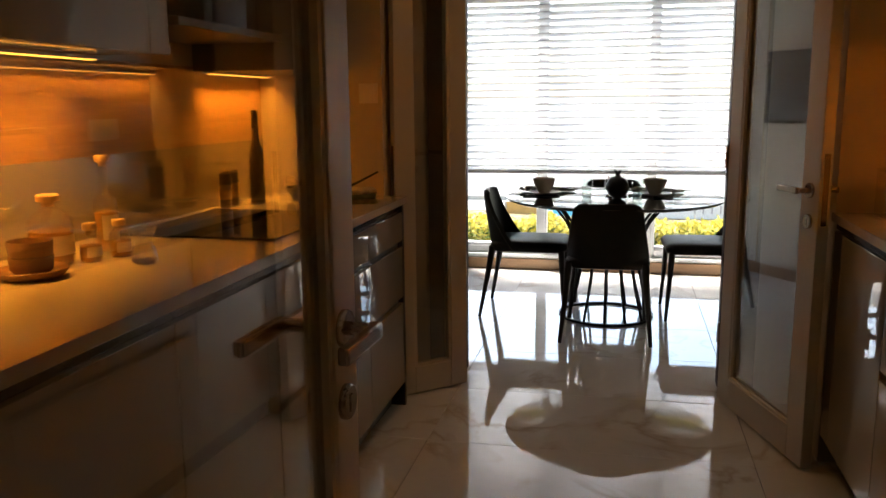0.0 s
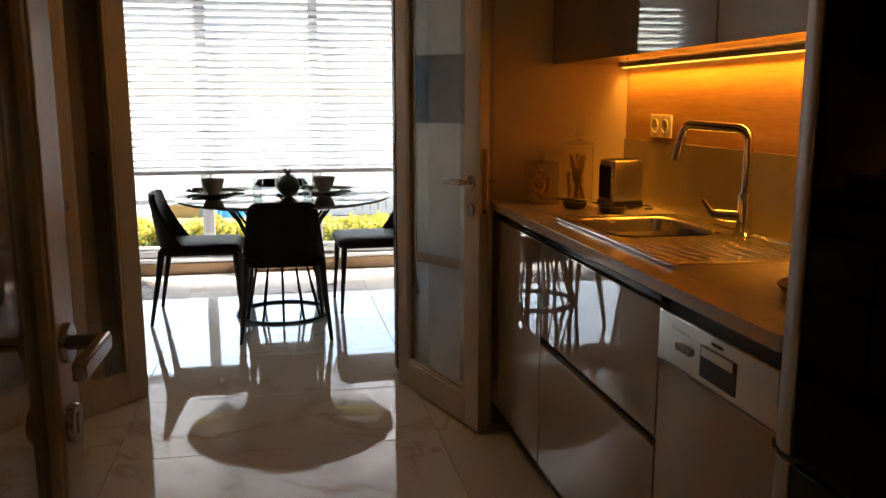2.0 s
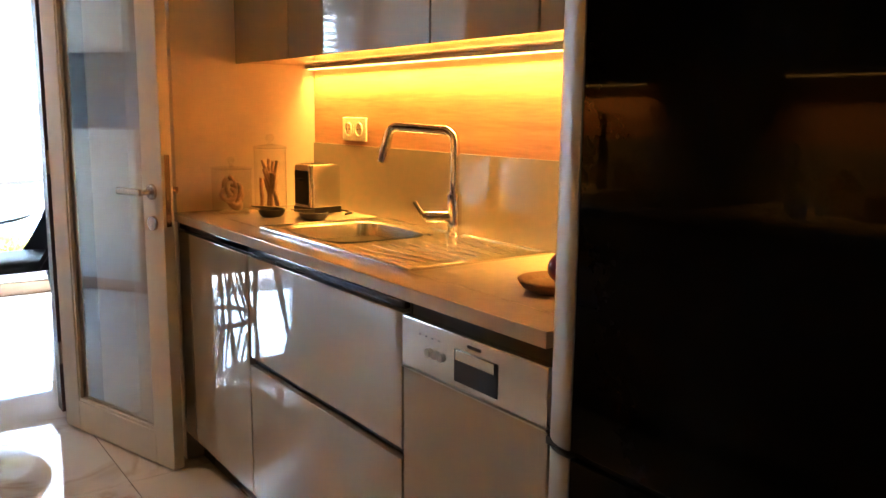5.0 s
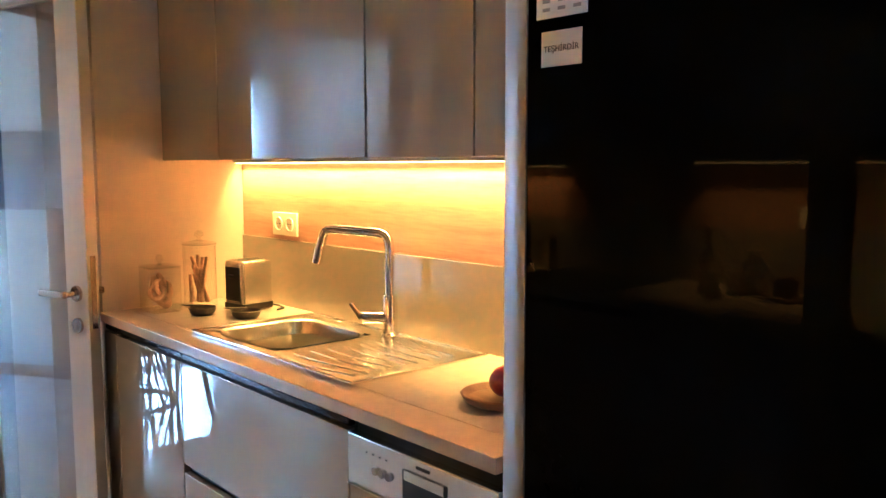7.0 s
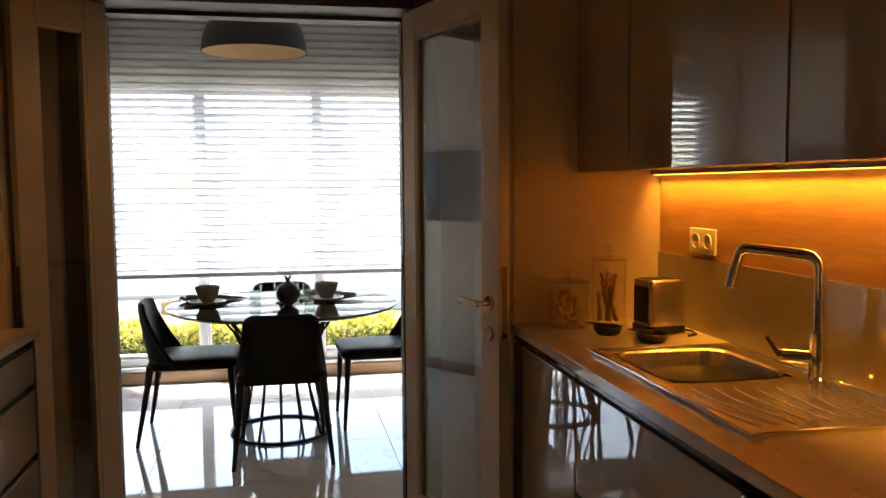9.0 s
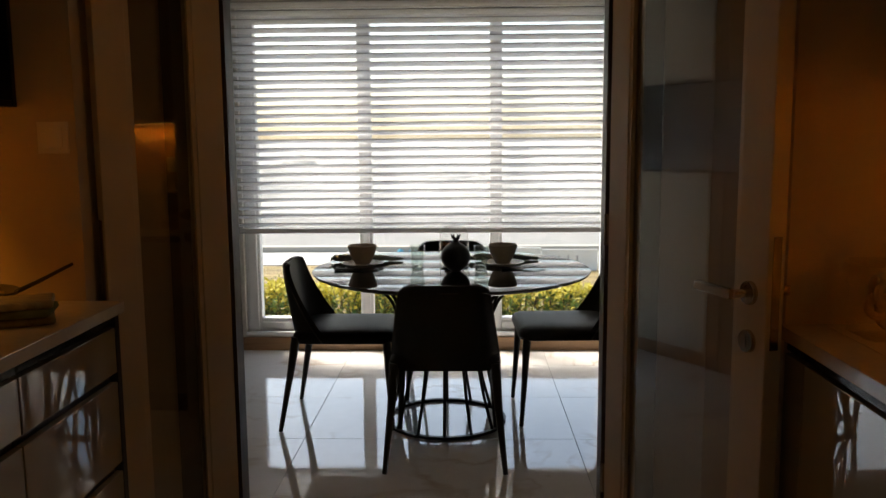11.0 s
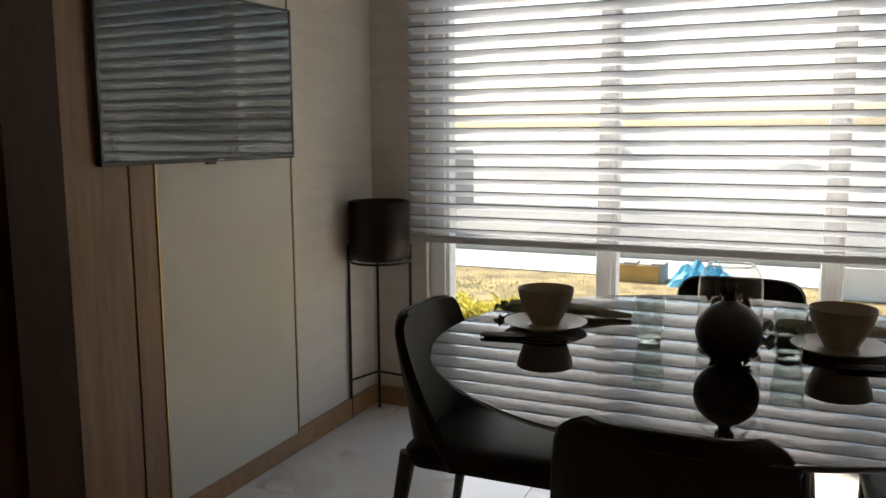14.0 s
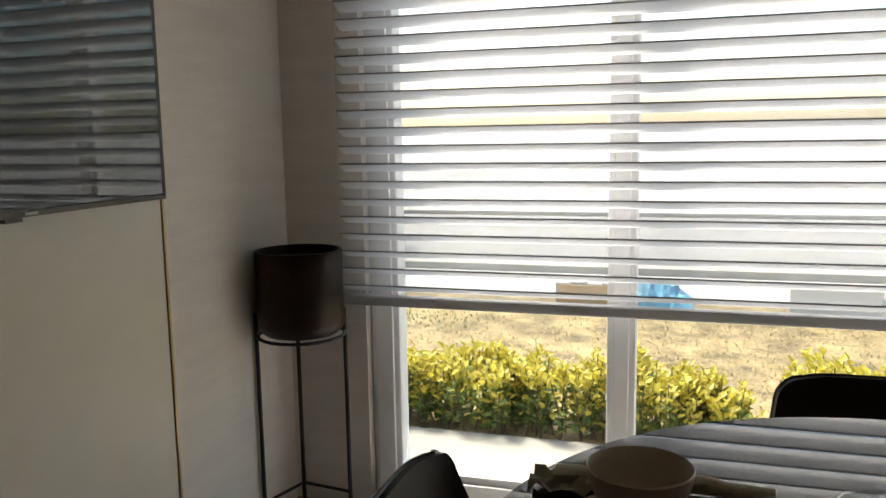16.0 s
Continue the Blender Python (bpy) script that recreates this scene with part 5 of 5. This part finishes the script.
def oil_bottle(x, y, r, body, neck_r, top, label, fill=0.8):
    b = thing("oil_bottle", (x, y, CT), label, "bottle", "bottles on the worktop")
    sh = body + r * 0.8
    v = part("vessel", lathe(x, y, [(0, 0), (r * 0.92, 0), (r, 0.004), (r, body), (r * 0.9, body + r * 0.35), (neck_r * 1.3, sh), (neck_r, sh + 0.006), (neck_r, top - 0.006), (neck_r * 1.25, top - 0.004), (neck_r * 1.25, top)], 36, CT), M_BOTTLE, b)
    h = body * fill
    part("oil", lathe(x, y, [(0, 0.004), (r * 0.93, 0.004), (r * 0.95, 0.008), (r * 0.95, h), (0, h)], 32, CT), M_OIL, v, "golden oil")
    part("stopper", lathe(x, y, [(0, -0.012), (neck_r * 0.9, -0.012), (neck_r * 0.95, 0.0005), (neck_r * 1.7, 0.001), (neck_r * 1.75, 0.014), (neck_r * 1.5, 0.018), (0, 0.018)], 24, CT + top), M_CORK, b, "pale cork stopper")
    bm = bm_new()
    n = 14
    lo = []
    for k in range(n + 1):
        a = radians(-75 + 130 * k / n)
        lo.append([bm.verts.new((x + (r + 0.0006) * math.cos(a), y + (r + 0.0006) * math.sin(a), CT + zz)) for zz in (body * 0.25, body * 0.75)])
    for k in range(n):
        bm.faces.new((lo[k][0], lo[k + 1][0], lo[k + 1][1], lo[k][1]))
    part("label", bm, M_LABEL, b, "cream paper label")
    return b


oil_bottle(0.165, 2.325, 0.052, 0.095, 0.016, 0.152, "squat oil bottle with a cork and cream label", 0.85)
oil_bottle(0.246, 2.362, 0.026, 0.052, 0.010, 0.078, "tiny oil bottle with a cork stopper")
oil_bottle(0.276, 2.440, 0.026, 0.052, 0.010, 0.078, "tiny oil bottle with a cork stopper")
oil_bottle(0.196, 2.505, 0.030, 0.13, 0.011, 0.235, "tall slim oil bottle with a cork stopper")
x, y = 0.392, 2.365
c = thing("glass_carafe", (x, y, CT), "small waisted clear glass carafe", "carafe")
part("vessel", lathe(x, y, [(0, 0.0), (0.026, 0.0), (0.032, 0.006), (0.030, 0.022), (0.019, 0.048), (0.019, 0.055), (0.027, 0.078), (0.033, 0.090), (0.0315, 0.090), (0.0255, 0.077), (0.0175, 0.055), (0.0175, 0.048), (0.028, 0.022), (0.028, 0.010), (0, 0.007)], 36, CT), M_BOTTLE, c)
x, y = 0.235, 2.165
d = thing("wooden_plate", (x, y, CT), "round brown wooden plate on the worktop", "plate")
part("dish", lathe(x, y, [(0, 0), (0.055, 0), (0.07, 0.008), (0.078, 0.02), (0.075, 0.022), (0.065, 0.012), (0, 0.009)], 40, CT), M_TRAY, d)
b = thing("stacked_bowls", (x, y, CT + 0.0095), "stack of brown wooden bowls with an orange rim", "bowl")
part("lower_bowl", lathe(x, y, [(0, 0), (0.035, 0), (0.045, 0.012), (0.048, 0.04), (0.046, 0.04), (0, 0.02)], 36, CT + 0.0095), M_TRAY, b)
part("upper_bowl", lathe(x, y, [(0, 0.041), (0.044, 0.041), (0.047, 0.05), (0.048, 0.075), (0.045, 0.075), (0.042, 0.055), (0, 0.05)], 36, CT + 0.0095), M_TRAY, b)
for x, y in ((0.072, 3.42), (0.062, 3.505)):
    c = thing("spice_tin", (x, y, CT), "slim dark spice tin with a yellow band", "tin", "spice tins")
    part("can", lathe(x, y, [(0, 0), (0.020, 0), (0.022, 0.003), (0.022, 0.122), (0.019, 0.126), (0, 0.126)], 28, CT), M_TIN, c)
    part("band", lathe(x, y, [(0.0224, 0.03), (0.0224, 0.085)], 28, CT), mat("yellow_tin_print", (0.45, 0.28, 0.05), 0.5, vary=0.4, scale=30), c)
    part("cap", lathe(x, y, [(0, 0.127), (0.018, 0.127), (0.018, 0.135), (0, 0.136)], 24, CT), M_NICKEL, c)
x, y = 0.150, 3.53
c = thing("wine_bottle", (x, y, CT), "tall dark wine bottle beside the spice tins", "bottle")
part("glass_body", lathe(x, y, [(0, 0.006), (0.024, 0.0), (0.028, 0.004), (0.029, 0.01), (0.029, 0.18), (0.026, 0.205), (0.015, 0.24), (0.012, 0.26), (0.012, 0.355), (0, 0.356)], 36, CT), M_DARKBOT, c)
part("capsule", lathe(x, y, [(0.0125, 0.29), (0.013, 0.34), (0.014, 0.345), (0.014, 0.357), (0, 0.358)], 28, CT), M_BLACK, c)

x, y = 0.312, 3.742
pan = thing("frying_pan", (x, y, CT), "black frying pan with a long raised handle", "pan")
part("body", lathe(x, y, [(0, 0), (0.095, 0), (0.105, 0.006), (0.125, 0.045), (0.128, 0.048), (0.122, 0.046), (0.100, 0.012), (0, 0.006)], 48, CT), M_DARKDISH, pan)
part("handle", tube([(x + 0.105, y + 0.05, CT + 0.040), (x + 0.15, y + 0.08, CT + 0.062), (x + 0.218, y + 0.127, CT + 0.100)], 0.010, 0.007, 12, 0.6), M_DARKDISH, pan)
rnd = random.Random(9)
her = thing("dried_herbs", (x, y, CT + 0.008), "heap of dried leaves in the frying pan", "herbs", kind="stuff")
bm = bm_new()
for q in range(130):
    a, r = rnd.uniform(0, 6.28), 0.09 * math.sqrt(rnd.random())
    m = Matrix.Translation((x + r * math.cos(a), y + r * math.sin(a), CT + 0.014 + rnd.uniform(0, 0.085) * (1 - r / 0.12))) @ Euler((rnd.uniform(-0.8, 0.8), rnd.uniform(-0.8, 0.8), rnd.uniform(0, 6))).to_matrix().to_4x4()
    vs = [bm.verts.new(m @ Vector(p)) for p in ((-0.018, 0, 0), (0, -0.009, 0.004), (0.020, 0, 0), (0, 0.009, 0.004))]
    bm.faces.new(vs)
part("leaves", bm, mat("dried_leaf", (0.16, 0.12, 0.05), 0.9, vary=0.4, scale=60), her)
for i, (a, col, dz) in enumerate(((8, (0.30, 0.27, 0.14), 0.0), (-4, (0.16, 0.20, 0.09), 0.019), (5, (0.42, 0.38, 0.25), 0.037))):
    bk = thing("folded_cloth", (0.505, 3.625, CT + dz), "folded green striped kitchen towel on the worktop", "towel", "stacked kitchen towels")
    m = Matrix.Translation((0.505, 3.625, CT + dz)) @ Matrix.Rotation(radians(20 + a), 4, "Z")
    bm = box(-0.085, 0.085, -0.062, 0.062, 0.0, 0.018, 0.007, 3)
    bmesh.ops.transform(bm, matrix=m, verts=bm.verts)
    part("fold", bm, mat("towel_cloth", col, 0.9, vary=0.25, scale=18, bump=0.4, bump_scale=200, stretch=(1, 9, 1)), bk)
# jars on the open shelf
for x, y, z, h in ((0.30, 3.78, 1.4185, 0.15), (0.30, 3.62, 1.4185, 0.13), (0.28, 3.74, 1.7165, 0.14)):
    j = thing("storage_jar", (x, y, z), "glass storage jar of dry food on the open shelf", "jar", "jars on the open shelf")
    part("vessel", lathe(x, y, [(0, 0), (0.044, 0), (0.048, 0.004), (0.048, h - 0.02), (0.040, h)], 32, z), M_BOTTLE, j)
    part("filling", lathe(x, y, [(0, 0.004), (0.044, 0.004), (0.045, h * 0.55), (0, h * 0.6)], 28, z), M_BISC, j)
    part("lid", lathe(x, y, [(0, h + 0.001), (0.041, h + 0.001), (0.041, h + 0.02), (0, h + 0.021)], 28, z), M_NICKEL, j)

# ---------------------------------------------------------------- outdoors
M_LAWN = mat("dry_lawn_soil", (0.32, 0.24, 0.115), 0.95, vary=0.45, scale=5, bump=0.9, bump_scale=30)
M_PATIO = mat("pale_concrete_paving", (0.37, 0.345, 0.30), 0.85, vary=0.08, scale=3, bump=0.15)
M_ROAD = mat("worn_road_asphalt", (0.24, 0.23, 0.22), 0.9, vary=0.12, scale=0.8, bump=0.2)
M_SAND = mat("pale_sandy_earth", (0.47, 0.45, 0.42), 0.95, vary=0.18, scale=0.4, bump=0.4, bump_scale=4)
solid("ground", box(-900, 900, 7.05, 1800, -0.5, -0.13), M_LAWN, "wide dry grassy ground reaching the horizon", "ground", "structure")
solid("ground_near", box(-900, 900, -900, 7.05, -0.6, -0.14), M_LAWN, "dry ground around the building", "ground", "structure")
solid("patio", box(-6, 9, 7.06, 8.07, -0.129, -0.10, 0.004), M_PATIO, "pale concrete paving strip outside the window", "pavement", "structure")
solid("road", box(-300, 300, 12.6, 17.5, -0.129, -0.112), M_ROAD, "worn grey asphalt road beyond the lawn", "road", "structure")
solid("gravel_verge", box(-300, 300, 11.3, 12.4, -0.129, -0.118), M_SAND, "pale gravel verge at the lawn's edge", "verge", "structure")
solid("kerb", box(-300, 300, 12.42, 12.6, -0.129, -0.05, 0.01), M_PATIO, "pale concrete kerb along the road", "kerb", "structure")
solid("earth_verge", box(-850, 850, 17.7, 1700, -0.129, -0.06, 0.02), M_SAND, "pale sandy waste ground beyond the road", "ground", "structure")

# hedge: many small variegated leaves on short stems


def leaf_mat(name, a, b):
    m = mat(name, a, 0.55, vary=0.2)
    nt = m.node_tree
    geo = nt.nodes.new("ShaderNodeNewGeometry")
    rp = nt.nodes.new("ShaderNodeValToRGB")
    rp.color_ramp.elements[0].color, rp.color_ramp.elements[1].color = (*a, 1), (*b, 1)
    nt.links.new(geo.outputs["Random Per Island"], rp.inputs[0])
    bs = nt.nodes["Principled BSDF"]
    nt.links.new(rp.outputs[0], bs.inputs["Base Color"])
    tl = nt.nodes.new("ShaderNodeBsdfTranslucent")
    nt.links.new(rp.outputs[0], tl.inputs[0])
    mx = nt.nodes.new("ShaderNodeMixShader")
    mx.inputs[0].default_value = 0.3
    nt.links.new(bs.outputs[0], mx.inputs[1])
    nt.links.new(tl.outputs[0], mx.inputs[2])
    nt.links.new(mx.outputs[0], nt.nodes["Material Output"].inputs[0])
    return m


M_YLEAF = leaf_mat("yellow_variegated_leaf", (0.42, 0.36, 0.045), (0.70, 0.60, 0.10))
M_GLEAF = leaf_mat("green_hedge_leaf", (0.06, 0.13, 0.03), (0.24, 0.30, 0.07))
M_STEM = mat("brown_stem", (0.10, 0.065, 0.04), 0.9)


def add_leaf(bm, p, rot, ln, wd):
    m = Matrix.Translation(p) @ rot.to_matrix().to_4x4()
    a = [bm.verts.new(m @ Vector(q)) for q in ((0, 0, 0), (ln * 0.4, -wd, wd * 0.35), (ln * 0.8, -wd * 0.6, wd * 0.1), (ln, 0, -wd * 0.2), (ln * 0.8, wd * 0.6, wd * 0.1), (ln * 0.4, wd, wd * 0.35), (ln * 0.45, 0, 0))]
    for i in range(6):
        if i in (0, 5):
            bm.faces.new((a[0], a[1], a[6]) if i == 0 else (a[0], a[6], a[5]))
        else:
            bm.faces.new((a[i], a[i + 1], a[6]))


def hedge(x0, x1, y0, y1, height, seed, label):
    rnd = random.Random(seed)
    h = thing("hedge", ((x0 + x1) / 2, (y0 + y1) / 2, -0.12), label, "hedge", kind="stuff")
    yel, grn, stm = bm_new(), bm_new(), bm_new()
    n = int((x1 - x0) * 130)
    for i in range(n):
        x, y = rnd.uniform(x0, x1), rnd.uniform(y0, y1)
        edge = min(1, min(x - x0, x1 - x) / 0.15 + 0.55)
        top = height * edge * (0.70 + 0.22 * noise.noise(Vector((x * 2.1, y * 2.1, seed))) + 0.20 * rnd.random())
        base = Vector((x, y, -0.13))
        tip = Vector((x + rnd.uniform(-0.06, 0.06), y + rnd.uniform(-0.06, 0.06), -0.12 + top))
        add_tube(stm, [base, base.lerp(tip, 0.5) + Vector((rnd.uniform(-0.015, 0.015), 0, 0)), tip], 0.004, 0.002, 5)
        for k in range(26):
            f = 0.12 + 0.88 * k / 25
            p = base.lerp(tip, f) + Vector((rnd.uniform(-0.025, 0.025), rnd.uniform(-0.025, 0.025), 0))
            rot = Euler((rnd.uniform(-0.6, 0.6), -rnd.uniform(-0.1, 0.9) - 0.4 * f, k * 2.4 + rnd.uniform(-0.5, 0.5)))
            add_leaf(yel if rnd.random() < f * f * 1.2 + 0.08 else grn, p, rot, rnd.uniform(0.034, 0.058), rnd.uniform(0.012, 0.019))
    part("stems", stm, M_STEM, h)
    part("yellow_leaves", yel, M_YLEAF, h, smooth=False)
    part("green_leaves", grn, M_GLEAF, h, smooth=False)


hedge(-1.6, 1.32, 8.10, 8.48, 0.36, 3, "low hedge of yellow and green variegated leaves")
hedge(1.50, 2.55, 8.12, 8.55, 0.36, 8, "low hedge of yellow and green variegated leaves")

# dry grass
rnd = random.Random(11)
bm = bm_new()
for i in range(26000):
    y = 8.5 + 2.9 * rnd.random() ** 1.2
    x = rnd.uniform(-4.5, 5.5)
    a, ln = rnd.uniform(0, 6.28), rnd.uniform(0.02, 0.055)
    w = 0.004
    c, s = math.cos(a), math.sin(a)
    v = [bm.verts.new((x - s * w, y + c * w, -0.131)), bm.verts.new((x + s * w, y - c * w, -0.131)), bm.verts.new((x + c * ln * 0.9, y + s * ln * 0.9, -0.128 + ln * rnd.uniform(0.15, 0.6)))]
    bm.faces.new(v)
solid("dry_grass", bm, leaf_mat("dry_grass_blade", (0.22, 0.15, 0.05), (0.52, 0.41, 0.18)), "sparse dry yellow grass blades on the lawn", "grass", "stuff", smooth=False)
bm = bm_new()
for cxx, cyy, n in ((-0.9, 10.4, 260), (1.4, 10.9, 220), (0.9, 11.9, 320), (-1.9, 11.6, 200), (2.6, 9.6, 200)):
    for i in range(n):
        x, y = rnd.gauss(cxx, 0.30), rnd.gauss(cyy, 0.16)
        a, ln = rnd.uniform(0, 6.28), rnd.uniform(0.012, 0.028)
        c, s = math.cos(a), math.sin(a)
        bm.faces.new([bm.verts.new((x - s * 0.005, y + c * 0.005, -0.131)), bm.verts.new((x + s * 0.005, y - c * 0.005, -0.131)), bm.verts.new((x + c * ln * 0.5, y + s * ln * 0.5, -0.13 + ln))])
solid("weed_tufts", bm, leaf_mat("green_weed", (0.10, 0.16, 0.03), (0.30, 0.32, 0.08)), "scattered green weed tufts on the lawn", "weeds", "stuff", smooth=False)

# building-site clutter across the lawn
M_TARP = mat("blue_tarpaulin", (0.10, 0.42, 0.60), 0.45, vary=0.25, scale=6, bump=0.5, bump_scale=8)
M_HOARD = mat("white_site_hoarding", (0.72, 0.72, 0.71), 0.6, vary=0.06, scale=1.5)
M_ORANGE = mat("ochre_board", (0.50, 0.30, 0.09), 0.7, vary=0.15)
M_CONC = mat("grey_concrete_block", (0.36, 0.34, 0.32), 0.9, vary=0.12, scale=5, bump=0.3)
bl = thing("block_stack", (0.28, 11.2, -0.13), "row of grey concrete blocks with an ochre board", "blocks")
for i in range(4):
    part("block", box(0.02 + 0.125 * i, 0.135 + 0.125 * i, 11.1, 11.3, -0.13, 0.03 + 0.012 * (i % 2), 0.006), M_CONC, bl)
part("board", box(0.05, 0.46, 11.082, 11.098, -0.13, 0.02, 0.003), M_ORANGE, bl, "ochre plywood board")
tp = thing("tarpaulin_heap", (0.8, 11.2, -0.13), "crumpled bright blue tarpaulin heap", "tarpaulin")
bm = bm_new()
g = [[bm.verts.new((0.54 + 0.55 * i / 16, 10.95 + 0.5 * j / 12, -0.13 + max(0.0, 0.22 * math.sin(math.pi * i / 16) ** 0.6 * math.sin(math.pi * j / 12) ** 0.6 * (0.75 + 0.6 * noise.noise(Vector((i * 0.7, j * 0.7, 2))))))) for i in range(17)] for j in range(13)]
for j in range(12):
    for i in range(16):
        bm.faces.new((g[j][i], g[j][i + 1], g[j + 1][i + 1], g[j + 1][i]))
part("sheet", bm, M_TARP, tp, smooth=False)
ho = thing("site_hoarding", (2.9, 10.95, -0.13), "low white site banner with faded grey lettering", "banner")
for i in range(4):
    x0 = 1.75 + i * 0.62
    part("panel", box(x0, x0 + 0.612, 10.9, 10.92, -0.13, 0.13 - 0.02 * i, 0.003), M_HOARD, ho)
for i in range(5):
    x0 = 2.35 + i * 0.10
    part("letter_bar", box(x0, x0 + 0.02, 10.8965, 10.9, -0.06, 0.04), M_GREY, ho)
sg = thing("chevron_sign", (4.55, 14.3, -0.11), "small yellow and black chevron road sign on a post", "sign")
part("post", tube([(4.55, 14.3, -0.13), (4.55, 14.3, 0.62)], 0.025, 0.025, 10), M_SILVER, sg)
part("plate", box(4.44, 4.66, 14.265, 14.275, 0.30, 0.62, 0.004), mat("yellow_sign_sheet", (0.75, 0.50, 0.03), 0.5), sg)
for zz in (0.36, 0.47):
    for sx in (-1, 1):
        part("chevron", tube([(4.55 + sx * 0.085, 14.262, zz), (4.55, 14.262, zz + 0.08)], 0.018, 0.018, 4), M_INK, sg)
fa = thing("parked_truck", (-2.6, 13.8, -0.11), "weathered grey truck parked at the road's edge", "truck")
part("cab", box(-3.4, -2.5, 13.2, 14.2, 0.2, 1.0, 0.08), M_CONC, fa)
part("bed", box(-5.2, -3.45, 13.2, 14.2, 0.35, 0.9, 0.03), M_LACQD, fa)
for x in (-2.85, -4.7):
    bm = bm_new()
    add_lathe(bm, 0, 0, [(0, -0.1), (0.2, -0.1), (0.24, -0.06), (0.24, 0.06), (0.2, 0.1), (0, 0.1)], 24, 0, Matrix.Translation((x, 13.25, 0.13)) @ Matrix.Rotation(radians(90), 4, "X"))
    part("wheel", bm, M_BLACK, fa)
rnd = random.Random(21)
for i in range(9):
    x, y = rnd.uniform(-9, 12), rnd.uniform(22, 40)
    w, hgt = rnd.uniform(1.5, 4), rnd.uniform(0.3, 0.9)
    bm = bm_new()
    top = [[bm.verts.new((x - w + 2 * w * a / 12, y - w * 0.5 + w * b / 8, -0.14 + max(0, hgt * math.sin(math.pi * a / 12) * math.sin(math.pi * b / 8) * (0.8 + 0.6 * noise.noise(Vector((a * 0.5 + i * 7, b * 0.5, 0))))))) for a in range(13)] for b in range(9)]
    for b in range(8):
        for a in range(12):
            bm.faces.new((top[b][a], top[b][a + 1], top[b + 1][a + 1], top[b + 1][a]))
    solid("earth_mound", bm, M_SAND, "low mound of pale excavated earth", "mound", group="earth mounds on the waste ground")

# ---------------------------------------------------------------- floor tiles
TW, TD = 1.2, 0.6
tile_me = finish("tile", box(-TW / 2 + 0.001, TW / 2 - 0.001, -TD / 2 + 0.001, TD / 2 - 0.001, -0.008, 0.0, 0.0008, 1), M_TILE)
xs = [0.811 - TW / 2 + TW * i for i in range(-1, 3)]
for iy in range(-14, 2):
    for x in xs:
        y = 5.927 - TD / 2 + TD * iy + TD
        if y > WY + 0.2 or x < -0.9 or x > 3.4:
            continue
        t = new("tile", tile_me)
        t.parent = floor
        t.location = (x, y, 0)
